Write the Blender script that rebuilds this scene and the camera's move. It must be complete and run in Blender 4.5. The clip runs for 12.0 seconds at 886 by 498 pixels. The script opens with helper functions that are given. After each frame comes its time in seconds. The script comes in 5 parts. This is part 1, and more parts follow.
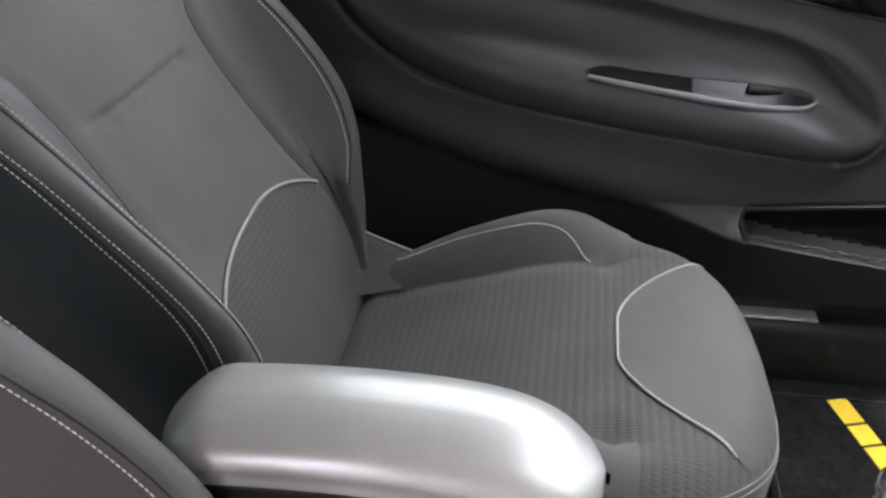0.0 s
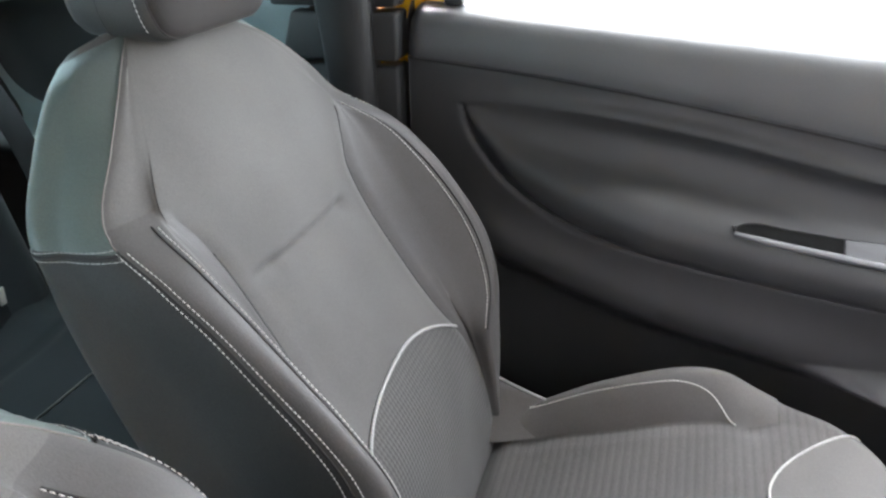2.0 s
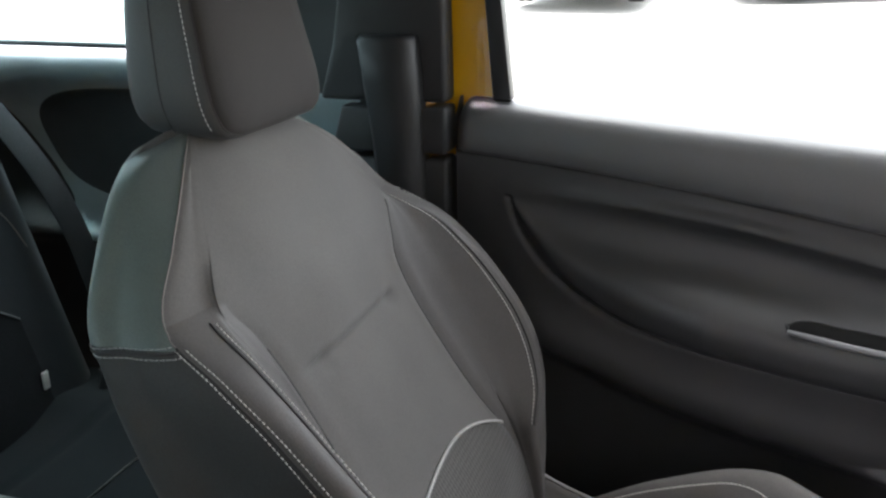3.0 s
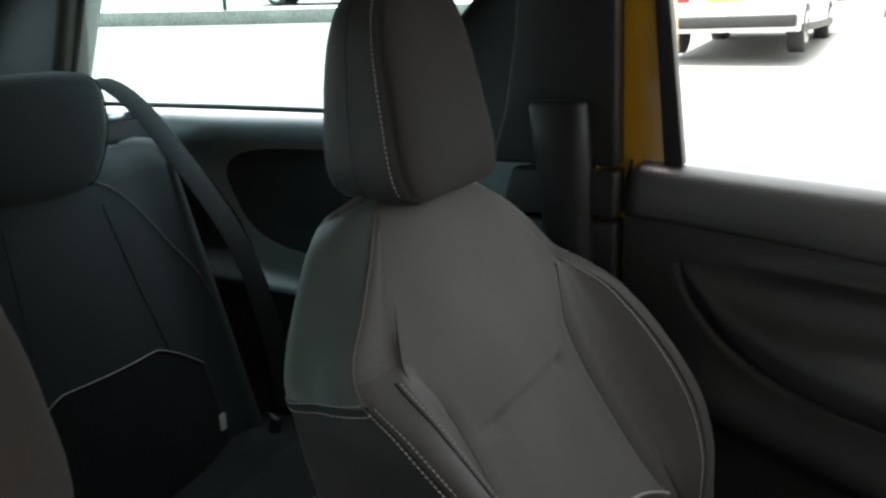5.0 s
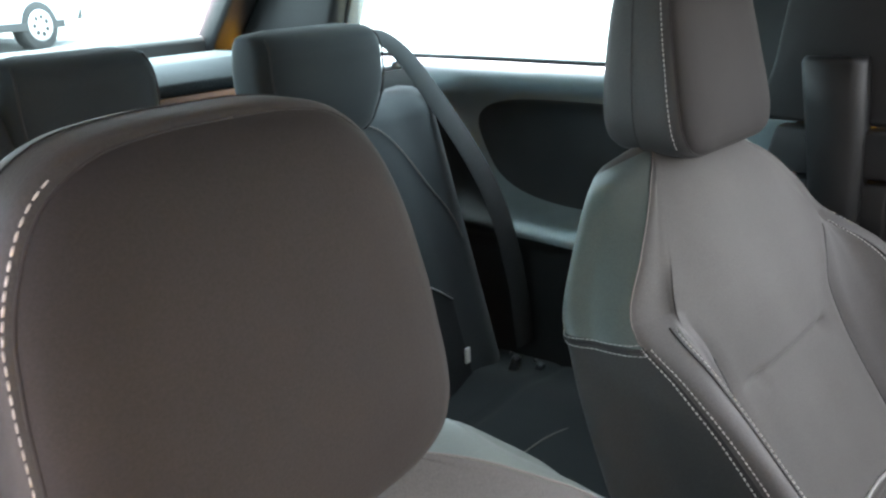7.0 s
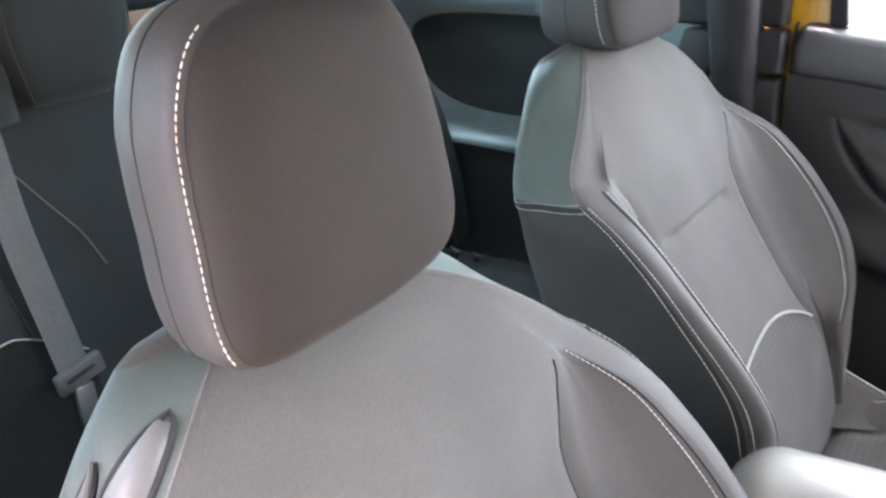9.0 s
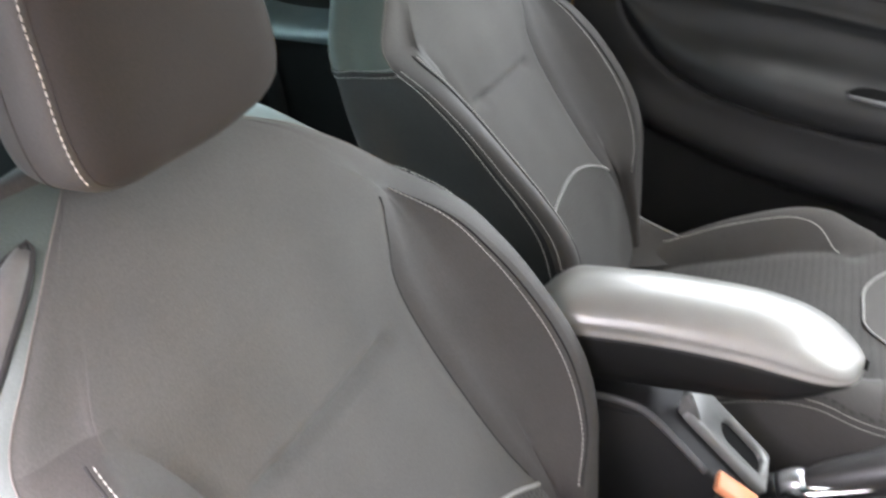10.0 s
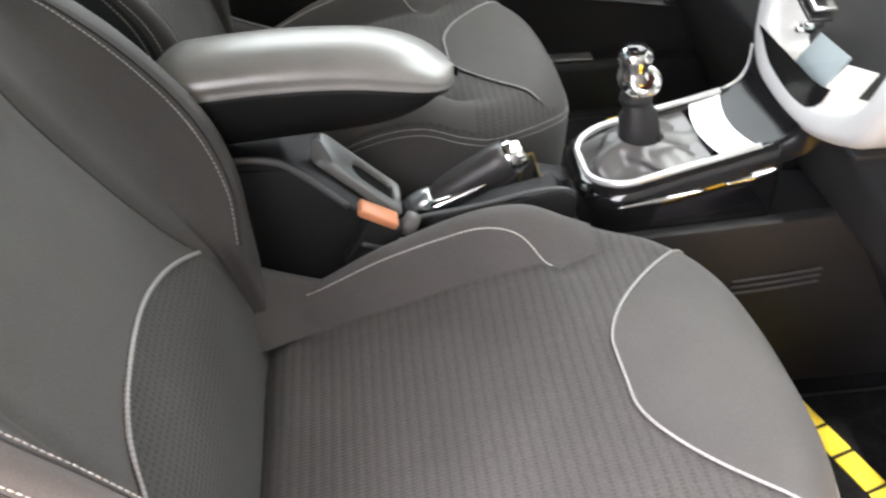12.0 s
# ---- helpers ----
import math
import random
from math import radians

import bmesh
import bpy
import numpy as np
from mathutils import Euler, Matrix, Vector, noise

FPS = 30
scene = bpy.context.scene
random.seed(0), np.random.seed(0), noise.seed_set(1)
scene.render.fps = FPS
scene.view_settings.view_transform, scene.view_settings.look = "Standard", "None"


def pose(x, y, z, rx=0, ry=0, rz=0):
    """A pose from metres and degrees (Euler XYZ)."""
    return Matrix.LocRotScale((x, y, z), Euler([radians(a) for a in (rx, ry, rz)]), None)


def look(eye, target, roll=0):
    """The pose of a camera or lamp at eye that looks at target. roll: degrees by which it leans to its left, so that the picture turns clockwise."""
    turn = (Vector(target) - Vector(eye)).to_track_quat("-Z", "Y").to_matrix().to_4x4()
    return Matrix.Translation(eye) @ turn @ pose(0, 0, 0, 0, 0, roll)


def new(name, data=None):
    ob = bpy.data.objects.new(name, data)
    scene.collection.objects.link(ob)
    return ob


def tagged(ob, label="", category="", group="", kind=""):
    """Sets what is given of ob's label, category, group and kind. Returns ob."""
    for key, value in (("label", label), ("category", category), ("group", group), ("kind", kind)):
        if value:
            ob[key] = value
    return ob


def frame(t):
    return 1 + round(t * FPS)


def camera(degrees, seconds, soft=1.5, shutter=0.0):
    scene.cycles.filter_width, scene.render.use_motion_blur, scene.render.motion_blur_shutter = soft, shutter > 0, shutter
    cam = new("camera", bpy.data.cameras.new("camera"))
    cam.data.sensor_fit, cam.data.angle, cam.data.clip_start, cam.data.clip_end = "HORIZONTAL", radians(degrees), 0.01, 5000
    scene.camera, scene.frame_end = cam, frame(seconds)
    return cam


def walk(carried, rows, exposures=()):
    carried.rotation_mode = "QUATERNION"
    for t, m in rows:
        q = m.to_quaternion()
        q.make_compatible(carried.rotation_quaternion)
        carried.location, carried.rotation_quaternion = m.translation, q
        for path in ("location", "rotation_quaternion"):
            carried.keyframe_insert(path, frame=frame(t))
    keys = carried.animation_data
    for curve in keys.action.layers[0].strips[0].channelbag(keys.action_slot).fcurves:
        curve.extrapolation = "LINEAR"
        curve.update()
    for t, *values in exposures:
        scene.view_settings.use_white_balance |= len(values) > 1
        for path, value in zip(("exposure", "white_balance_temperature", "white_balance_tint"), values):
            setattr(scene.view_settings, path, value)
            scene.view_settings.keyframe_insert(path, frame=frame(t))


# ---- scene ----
cam = camera(54.28, 12.0, soft=2.3, shutter=0.4)
PATH = [
    (0, (0.033, -0.5093, 1.2), (-0.2435, 1.1645, 0.1407), -0.75),
    (0.5, (0.0181, -0.5077, 1.2112), (-0.3266, 1.1839, 0.2015), -1.16),
    (1, (-0.0038, -0.5055, 1.2212), (-0.4035, 1.2043, 0.2637), -1.33),
    (1.5, (-0.0122, -0.5026, 1.2316), (-0.4807, 1.2232, 0.3361), -1.47),
    (2, (-0.0322, -0.501, 1.2391), (-0.5425, 1.25, 0.4184), -1.13),
    (2.5, (-0.0506, -0.4955, 1.2475), (-0.6009, 1.2798, 0.5089), -0.83),
    (3, (-0.0602, -0.4988, 1.2549), (-0.6488, 1.2991, 0.6061), -0.98),
    (3.2, (-0.064, -0.4988, 1.2569), (-0.668, 1.3063, 0.6433), -1.08),
    (4.8, (-0.0874, -0.5174, 1.2769), (-0.9418, 1.2112, 0.7459), -1.95),
    (5, (-0.09, -0.5235, 1.2778), (-0.989, 1.1821, 0.7461), -2.16),
    (5.5, (-0.1046, -0.5403, 1.2798), (-1.1078, 1.1035, 0.74), -2.41),
    (6, (-0.1177, -0.5562, 1.2801), (-1.2282, 1.012, 0.7254), -2.64),
    (6.5, (-0.1245, -0.5819, 1.2801), (-1.3373, 0.9008, 0.7052), -2.73),
    (6.7, (-0.127, -0.5937, 1.2824), (-1.3733, 0.8552, 0.6929), -2.71),
    (8.3, (-0.0769, -0.6838, 1.2947), (-1.3727, 0.6707, 0.5974), -3.72),
    (8.5, (-0.0858, -0.708, 1.2902), (-1.3184, 0.692, 0.5686), -2.91),
    (9, (-0.0722, -0.767, 1.28), (-1.1585, 0.725, 0.5095), -2.84),
    (9.5, (-0.0416, -0.8155, 1.273), (-0.9537, 0.7431, 0.4136), -2.36),
    (10, (-0.0245, -0.8537, 1.2481), (-0.7346, 0.7556, 0.2963), -2.80),
    (10.5, (-0.0158, -0.8946, 1.2262), (-0.5129, 0.7322, 0.1744), -3.74),
    (11, (-0.02, -0.9088, 1.1945), (-0.287, 0.7122, 0.0538), -3.27),
    (11.5, (-0.0225, -0.9288, 1.1781), (-0.074, 0.6683, -0.0246), -2.51),
    (12, (-0.0218, -0.9434, 1.1648), (0.1159, 0.6226, -0.0716), -1.54),
]
import collections

EXPOSURES = [(0, 4.61, 6400, 23), (1.0, 5.34, 6400, 23), (2.0, 5.45, 6400, 23), (2.5, 5.24, 6400, 22), (3.2, 4.26, 6580, 23), (5.0, 3.44, 6730, 19), (5.5, 4.03, 6980, 24), (6.5, 4.75, 6680, 24), (8.5, 5.52, 6250, 27), (9.0, 5.74, 6250, 26), (9.5, 5.31, 6250, 24), (10, 4.97, 6500, 21), (10.5, 4.78, 6600, 22), (11.5, 4.62, 6680, 22), (12, 4.28, 6650, 18)]
walk(cam, [(t, look(eye, target, roll)) for t, eye, target, roll in PATH], EXPOSURES)

# ---- light ----
world = bpy.data.worlds.new("world")
scene.world = world
world.use_nodes = True
wn = world.node_tree
sky = wn.nodes.new("ShaderNodeTexSky")
sky.sky_type = 'NISHITA'
sky.sun_disc = False
sky.sun_elevation, sky.sun_rotation = radians(79), radians(239)
sky.air_density, sky.dust_density, sky.ozone_density = 1.0, 4.0, 1.0
wn.nodes["Background"].inputs["Strength"].default_value = 0.15
haze = wn.nodes.new("ShaderNodeHueSaturation")
haze.inputs["Saturation"].default_value = 0.2
wn.links.new(sky.outputs["Color"], haze.inputs["Color"])
wn.links.new(haze.outputs["Color"], wn.nodes["Background"].inputs["Color"])
sun = new("sun", bpy.data.lights.new("sun", 'SUN'))
sun.data.energy, sun.data.angle, sun.data.color = 2.5, radians(12), (1.0, 0.96, 0.9)
sun.matrix_world = look((0, 0, 0), (1.5, 0.9, -9.0))


# ---- materials ----
def mat(name, color, rough=0.6, metal=0.0, grain=0.0, scale=300.0, bump=0.0, blotch=0.15, blotch_scale=9.0, coat=0.0, sheen=0.0, spec=0.5):
    """A surface with fine grain, broad blotches and fine relief."""
    m = bpy.data.materials.new(name)
    m.use_nodes = True
    nt = m.node_tree
    b = nt.nodes["Principled BSDF"]
    b.inputs["Roughness"].default_value = rough
    b.inputs["Metallic"].default_value = metal
    b.inputs["Coat Weight"].default_value = coat
    b.inputs["Sheen Weight"].default_value = sheen
    b.inputs["Specular IOR Level"].default_value = spec
    tc = nt.nodes.new("ShaderNodeTexCoord")
    n1 = nt.nodes.new("ShaderNodeTexNoise")
    n1.inputs["Scale"].default_value, n1.inputs["Detail"].default_value = blotch_scale, 4
    n2 = nt.nodes.new("ShaderNodeTexNoise")
    n2.inputs["Scale"].default_value, n2.inputs["Detail"].default_value = scale, 3
    for n in (n1, n2):
        nt.links.new(tc.outputs["Object"], n.inputs["Vector"])
    f1 = nt.nodes.new("ShaderNodeMapRange")
    f1.inputs["From Min"].default_value, f1.inputs["From Max"].default_value = 0.3, 0.7
    f1.inputs["To Min"].default_value, f1.inputs["To Max"].default_value = 1 - blotch, 1 + blotch
    nt.links.new(n1.outputs["Fac"], f1.inputs["Value"])
    f2 = nt.nodes.new("ShaderNodeMapRange")
    f2.inputs["From Min"].default_value, f2.inputs["From Max"].default_value = 0.3, 0.7
    f2.inputs["To Min"].default_value, f2.inputs["To Max"].default_value = 1 - grain, 1 + grain
    nt.links.new(n2.outputs["Fac"], f2.inputs["Value"])
    mul = nt.nodes.new("ShaderNodeMath")
    mul.operation = 'MULTIPLY'
    nt.links.new(f1.outputs[0], mul.inputs[0])
    nt.links.new(f2.outputs[0], mul.inputs[1])
    sc = nt.nodes.new("ShaderNodeVectorMath")
    sc.operation = 'SCALE'
    sc.inputs[0].default_value = color
    nt.links.new(mul.outputs[0], sc.inputs["Scale"])
    nt.links.new(sc.outputs[0], b.inputs["Base Color"])
    if bump:
        bp = nt.nodes.new("ShaderNodeBump")
        bp.inputs["Strength"].default_value, bp.inputs["Distance"].default_value = bump, 0.001
        nt.links.new(n2.outputs["Fac"], bp.inputs["Height"])
        nt.links.new(bp.outputs[0], b.inputs["Normal"])
    return m


def ribbed(name, color, axis, pitch, cross, mesh=0.15, low=0.72):
    """Ribbed knit: soft ribs along one axis, with a finer cross weave."""
    m = mat(name, color, 0.85, grain=0.2, scale=500, blotch=0.1, sheen=0.15, spec=0.25)
    nt = m.node_tree
    b = nt.nodes["Principled BSDF"]
    tc = nt.nodes["Texture Coordinate"]
    waves = []
    for ax, size in ((axis, pitch), (cross[0], cross[1])):
        w = nt.nodes.new("ShaderNodeTexWave")
        w.bands_direction = ax
        w.inputs["Scale"].default_value = 0.314 / size
        w.inputs["Distortion"].default_value = 0.25
        w.inputs["Detail"].default_value = 1
        nt.links.new(tc.outputs["Object"], w.inputs["Vector"])
        waves.append(w)
    add = nt.nodes.new("ShaderNodeMath")
    add.operation = 'MULTIPLY_ADD'
    add.inputs[1].default_value = mesh
    nt.links.new(waves[1].outputs["Fac"], add.inputs[0])
    nt.links.new(waves[0].outputs["Fac"], add.inputs[2])
    bp = nt.nodes.new("ShaderNodeBump")
    bp.inputs["Strength"].default_value, bp.inputs["Distance"].default_value = 0.3, 0.0015
    nt.links.new(add.outputs[0], bp.inputs["Height"])
    nt.links.new(bp.outputs[0], b.inputs["Normal"])
    old = b.inputs["Base Color"].links[0].from_socket
    mr = nt.nodes.new("ShaderNodeMapRange")
    mr.inputs["From Min"].default_value, mr.inputs["From Max"].default_value = 0.05, 0.65
    mr.inputs["To Min"].default_value, mr.inputs["To Max"].default_value = low, 1.05
    nt.links.new(add.outputs[0], mr.inputs["Value"])
    sc = nt.nodes.new("ShaderNodeVectorMath")
    sc.operation = 'SCALE'
    nt.links.new(old, sc.inputs[0])
    nt.links.new(mr.outputs[0], sc.inputs["Scale"])
    nt.links.new(sc.outputs[0], b.inputs["Base Color"])
    return m


def glass(name, tint):
    m = bpy.data.materials.new(name)
    m.use_nodes = True
    nt = m.node_tree
    nt.nodes.remove(nt.nodes["Principled BSDF"])
    tr = nt.nodes.new("ShaderNodeBsdfTransparent")
    tr.inputs["Color"].default_value = (*tint, 1)
    gl = nt.nodes.new("ShaderNodeBsdfGlossy")
    gl.inputs["Roughness"].default_value = 0.02
    fr = nt.nodes.new("ShaderNodeFresnel")
    fr.inputs["IOR"].default_value = 1.45
    mx = nt.nodes.new("ShaderNodeMixShader")
    nt.links.new(fr.outputs[0], mx.inputs[0])
    nt.links.new(tr.outputs[0], mx.inputs[1])
    nt.links.new(gl.outputs[0], mx.inputs[2])
    nt.links.new(mx.outputs[0], nt.nodes["Material Output"].inputs["Surface"])
    return m


FABRIC = mat("seat_cloth", (0.092, 0.086, 0.082), 0.8, grain=0.13, scale=650, bump=0.2, blotch=0.12, blotch_scale=7, sheen=0.1, spec=0.3)
LEATHER = mat("seat_leatherette", (0.066, 0.060, 0.057), 0.58, grain=0.14, scale=650, bump=0.25, blotch=0.1, sheen=0.1, spec=0.35)
KNIT = ribbed("ribbed_knit", (0.074, 0.069, 0.066), 'X', 0.0112, ('Y', 0.0042), 0.55, 0.72)
LUMBAR = ribbed("lumbar_knit", (0.066, 0.062, 0.059), 'Z', 0.0065, ('Y', 0.0065), 0.7, 0.55)
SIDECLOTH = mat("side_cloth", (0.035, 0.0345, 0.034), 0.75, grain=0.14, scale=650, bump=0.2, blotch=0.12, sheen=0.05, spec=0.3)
HEADCLOTH = mat("headrest_cloth", (0.024, 0.0208, 0.020), 0.8, grain=0.12, scale=700, bump=0.15, blotch=0.12, blotch_scale=7, sheen=0.03, spec=0.25)
HEADSHELL = mat("headrest_leatherette", (0.041, 0.0385, 0.0375), 0.58, grain=0.14, scale=650, bump=0.25, blotch=0.1, sheen=0.03, spec=0.4)
REARCLOTH = mat("rear_cloth", (0.0205, 0.0245, 0.0265), 0.8, grain=0.12, scale=700, bump=0.25, blotch=0.1, sheen=0.1, spec=0.3)
# upper seat sides: teal window light is put into the grey-green
SIDEPANEL_LIT = mat("side_panel_window_lit", (0.079, 0.096, 0.088), 0.5, grain=0.12, scale=650, bump=0.2, blotch=0.1, sheen=0.1, spec=0.5)
# rear cushion: bench cloth darkened to hold the shade behind the front seats
REARSEAT_SHADED = mat("rear_cushion_shaded", (0.0085, 0.0108, 0.0116), 0.85, grain=0.12, scale=700, bump=0.25, blotch=0.1, sheen=0.06, spec=0.25)
REARDARK = mat("rear_dark_knit", (0.018, 0.018, 0.019), 0.9, grain=0.2, scale=400, bump=0.4, spec=0.2)
THREAD = mat("pale_thread", (0.56, 0.53, 0.50), 0.7, grain=0.1)
PIPING = mat("grey_piping", (0.36, 0.35, 0.34), 0.6, grain=0.3, scale=900, bump=0.5)
SEAM = mat("dark_seam", (0.025, 0.022, 0.022), 0.8)
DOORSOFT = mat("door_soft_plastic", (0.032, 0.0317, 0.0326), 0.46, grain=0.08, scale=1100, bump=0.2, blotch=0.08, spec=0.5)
# door plastic in a paler grey, with window light on the sill put in
DOORTOP_LIT = mat("door_top_lit_plastic", (0.075, 0.075, 0.078), 0.42, grain=0.1, scale=1100, bump=0.25, blotch=0.05, spec=0.5)
BLACK = mat("black_plastic", (0.021, 0.021, 0.022), 0.5, grain=0.15, scale=900, bump=0.2, spec=0.4)
DARKTRIM = mat("dark_trim", (0.022, 0.022, 0.023), 0.55, grain=0.1, scale=900, bump=0.2, spec=0.4)
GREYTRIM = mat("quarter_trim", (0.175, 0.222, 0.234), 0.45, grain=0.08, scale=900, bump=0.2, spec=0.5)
PIANO = mat("piano_black", (0.006, 0.006, 0.007), 0.06, coat=0.6, blotch=0.05)
GLOSSDK = mat("dark_gloss_plastic", (0.008, 0.008, 0.009), 0.22, blotch=0.1, spec=0.22)
CHROME = mat("chrome", (0.8, 0.8, 0.8), 0.08, 1.0, blotch=0.04)
SATIN = mat("satin_silver", (0.62, 0.62, 0.63), 0.3, 0.9, grain=0.05, blotch=0.05)
SILVERPL = mat("silver_painted_plastic", (0.72, 0.73, 0.735), 0.34, 0.35, blotch=0.05)
ARMPAD = mat("armrest_satin", (0.31, 0.30, 0.28), 0.33, 0.2, grain=0.06, scale=900, bump=0.08, blotch=0.1, blotch_scale=14, spec=0.9)
BOOT = mat("boot_leather", (0.10, 0.097, 0.094), 0.34, grain=0.15, scale=500, bump=0.3, spec=0.8)
CORD = mat("ochre_cord", (0.30, 0.20, 0.06), 0.7, grain=0.1)
DULL = mat("dull_silver", (0.16, 0.16, 0.165), 0.42, 0.3, blotch=0.06)
MIDTRIM = mat("mid_grey_trim", (0.10, 0.10, 0.102), 0.45, grain=0.1, scale=900, bump=0.2, spec=0.5)
GRIP = mat("grip_leather", (0.045, 0.043, 0.042), 0.36, grain=0.12, scale=700, bump=0.2, blotch=0.1, spec=0.6)
BEZEL = mat("satin_grey_bezel", (0.21, 0.21, 0.205), 0.34, 0.2, grain=0.08, scale=900, bump=0.1, spec=0.6)
LEVER = mat("lever_plastic", (0.13, 0.124, 0.12), 0.4, grain=0.05, blotch=0.08, spec=0.5)
WINE = mat("dark_red_inlay", (0.03, 0.006, 0.004), 0.2, blotch=0.2, spec=0.4)
# near-black that paints the shade inside openings
RECESS_SHADE = mat("recess_shade_black", (0.004, 0.004, 0.004), 0.8, spec=0.15)
BRIGHT = mat("bright_silver", (0.85, 0.85, 0.84), 0.3, 0.5, blotch=0.05)
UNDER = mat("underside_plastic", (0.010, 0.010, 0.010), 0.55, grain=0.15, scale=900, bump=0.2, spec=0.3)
EDGECLOTH = mat("edge_cloth", (0.15, 0.13, 0.12), 0.7, grain=0.2, scale=800)
WEBDARK = mat("dark_webbing", (0.009, 0.010, 0.0105), 0.85, grain=0.2, scale=500, bump=0.5)
SHELF = mat("shelf_carpet", (0.022, 0.027, 0.029), 0.8, grain=0.3, scale=300, bump=0.4, spec=0.3)
# dark quarter trim: holds the recess's shade; also colours the window reveal
QDARK = mat("quarter_dark_shade", (0.022, 0.024, 0.025), 0.6, grain=0.1, scale=900, bump=0.2, spec=0.3)
CARPET = mat("black_carpet", (0.012, 0.012, 0.013), 0.95, grain=0.5, scale=220, bump=0.9, blotch=0.25, spec=0.1)
MATRUB = mat("floor_mat_pile", (0.010, 0.010, 0.0105), 0.9, grain=0.4, scale=120, bump=0.9, blotch=0.4, blotch_scale=25, spec=0.15)
YELLOW = mat("yellow_print", (0.90, 0.66, 0.05), 0.5, grain=0.05)
YPAINT = mat("yellow_body_paint", (0.78, 0.42, 0.01), 0.25, coat=0.7, blotch=0.05)
ORANGE = mat("orange_button", (0.8, 0.32, 0.16), 0.35, blotch=0.03)
WEB = mat("belt_webbing", (0.10, 0.102, 0.105), 0.7, grain=0.2, scale=500, bump=0.5)
LINER = mat("headliner_cloth", (0.2, 0.2, 0.195), 0.9, grain=0.15, scale=400, bump=0.4)
PAPER = mat("paper", (0.75, 0.72, 0.66), 0.7, blotch=0.05)
PAPERDK = mat("blue_grey_card", (0.30, 0.36, 0.38), 0.5)
ASPHALT = mat("pale_asphalt", (0.14, 0.137, 0.13), 0.9, grain=0.35, scale=40, bump=0.6, blotch=0.18, blotch_scale=0.35)
BRICK = mat("grey_brick", (0.112, 0.119, 0.116), 0.9, grain=0.3, scale=14, bump=0.5, blotch=0.25, blotch_scale=1.5)
KERB = mat("kerb_concrete", (0.28, 0.26, 0.22), 0.9, grain=0.25, scale=30, bump=0.5)
KERBDARK = mat("kerb_dark_concrete", (0.085, 0.085, 0.075), 0.9, grain=0.3, scale=20, bump=0.5, blotch=0.25, blotch_scale=1.5)
IRON = mat("black_iron", (0.02, 0.02, 0.02), 0.5)
TYRE = mat("tyre_rubber", (0.025, 0.025, 0.025), 0.85, grain=0.2)
ALLOY = mat("alloy", (0.6, 0.6, 0.6), 0.3, 0.8)
WHITEPAINT = mat("white_car_paint", (0.75, 0.75, 0.75), 0.25, coat=0.7, blotch=0.02)
SILVERPAINT = mat("silver_car_paint", (0.5, 0.52, 0.54), 0.3, 0.4, coat=0.7, blotch=0.02)
REDPAINT = mat("red_car_paint", (0.6, 0.02, 0.02), 0.25, coat=0.7, blotch=0.02)
LAMPRED = mat("lamp_red", (0.5, 0.01, 0.01), 0.15, coat=0.5)
PLATE = mat("plate_yellow", (0.75, 0.6, 0.08), 0.4)
TEAL_GLASS = glass("privacy_glass", (0.44, 0.66, 0.65))
CLEAR_GLASS = glass("clear_glass", (0.74, 0.83, 0.77))
CARGLASS = mat("car_window", (0.02, 0.025, 0.03), 0.05, coat=0.5)


# ---- mesh helpers ----
def obj(name, verts, faces, material, parent=None, label="", smooth=True, loc=None):
    me = bpy.data.meshes.new(name)
    me.from_pydata([tuple(v) for v in verts], [], [tuple(f) for f in faces])
    me.validate()
    me.update()
    me.materials.append(material)
    if smooth:
        me.polygons.foreach_set("use_smooth", [True] * len(me.polygons))
    ob = new(name, me)
    if parent is not None:
        ob.parent = parent
        if parent.type == 'EMPTY':
            ob.matrix_parent_inverse = Matrix.Translation(-parent.location)
    if label:
        tagged(ob, label)
    return ob


def thing(name, loc, label, category, group="", kind=""):
    e = new(name)
    e.location = loc
    e.empty_display_size = 0.05
    return tagged(e, label, category, group, kind)


def spline(xs, ys):
    """A smooth curve through the keys (finite-difference Hermite); ys may be rows of values."""
    xs, ys = np.asarray(xs, float), np.asarray(ys, float)
    if ys.ndim == 1:
        ys = ys[:, None]
        flat = True
    else:
        flat = False
    d = np.diff(ys, axis=0) / np.diff(xs)[:, None]
    m = np.vstack([d[:1], (d[:-1] + d[1:]) / 2, d[-1:]])

    def at(x):
        x = np.atleast_1d(np.asarray(x, float))
        k = np.clip(np.searchsorted(xs, x) - 1, 0, len(xs) - 2)
        h = (xs[k + 1] - xs[k])[:, None]
        t = np.clip((x - xs[k])[:, None] / h, 0, 1)
        v = (2 * t**3 - 3 * t**2 + 1) * ys[k] + (t**3 - 2 * t**2 + t) * h * m[k] + (3 * t**2 - 2 * t**3) * ys[k + 1] + (t**3 - t**2) * h * m[k + 1]
        return v[:, 0] if flat else v
    return at


def path3(points, n):
    """n points along a smooth curve through the given ones."""
    p = np.asarray(points, float)
    s = np.r_[0, np.cumsum(np.linalg.norm(np.diff(p, axis=0), axis=1))]
    f = spline(s, p)
    return f(np.linspace(0, s[-1], n))


def grid_faces(rows, cols, closed=False, flip=False):
    out = []
    for i in range(rows - 1):
        for j in range(cols if closed else cols - 1):
            k = (j + 1) % cols
            f = (i * cols + j, i * cols + k, (i + 1) * cols + k, (i + 1) * cols + j)
            out.append(f[::-1] if flip else f)
    return out


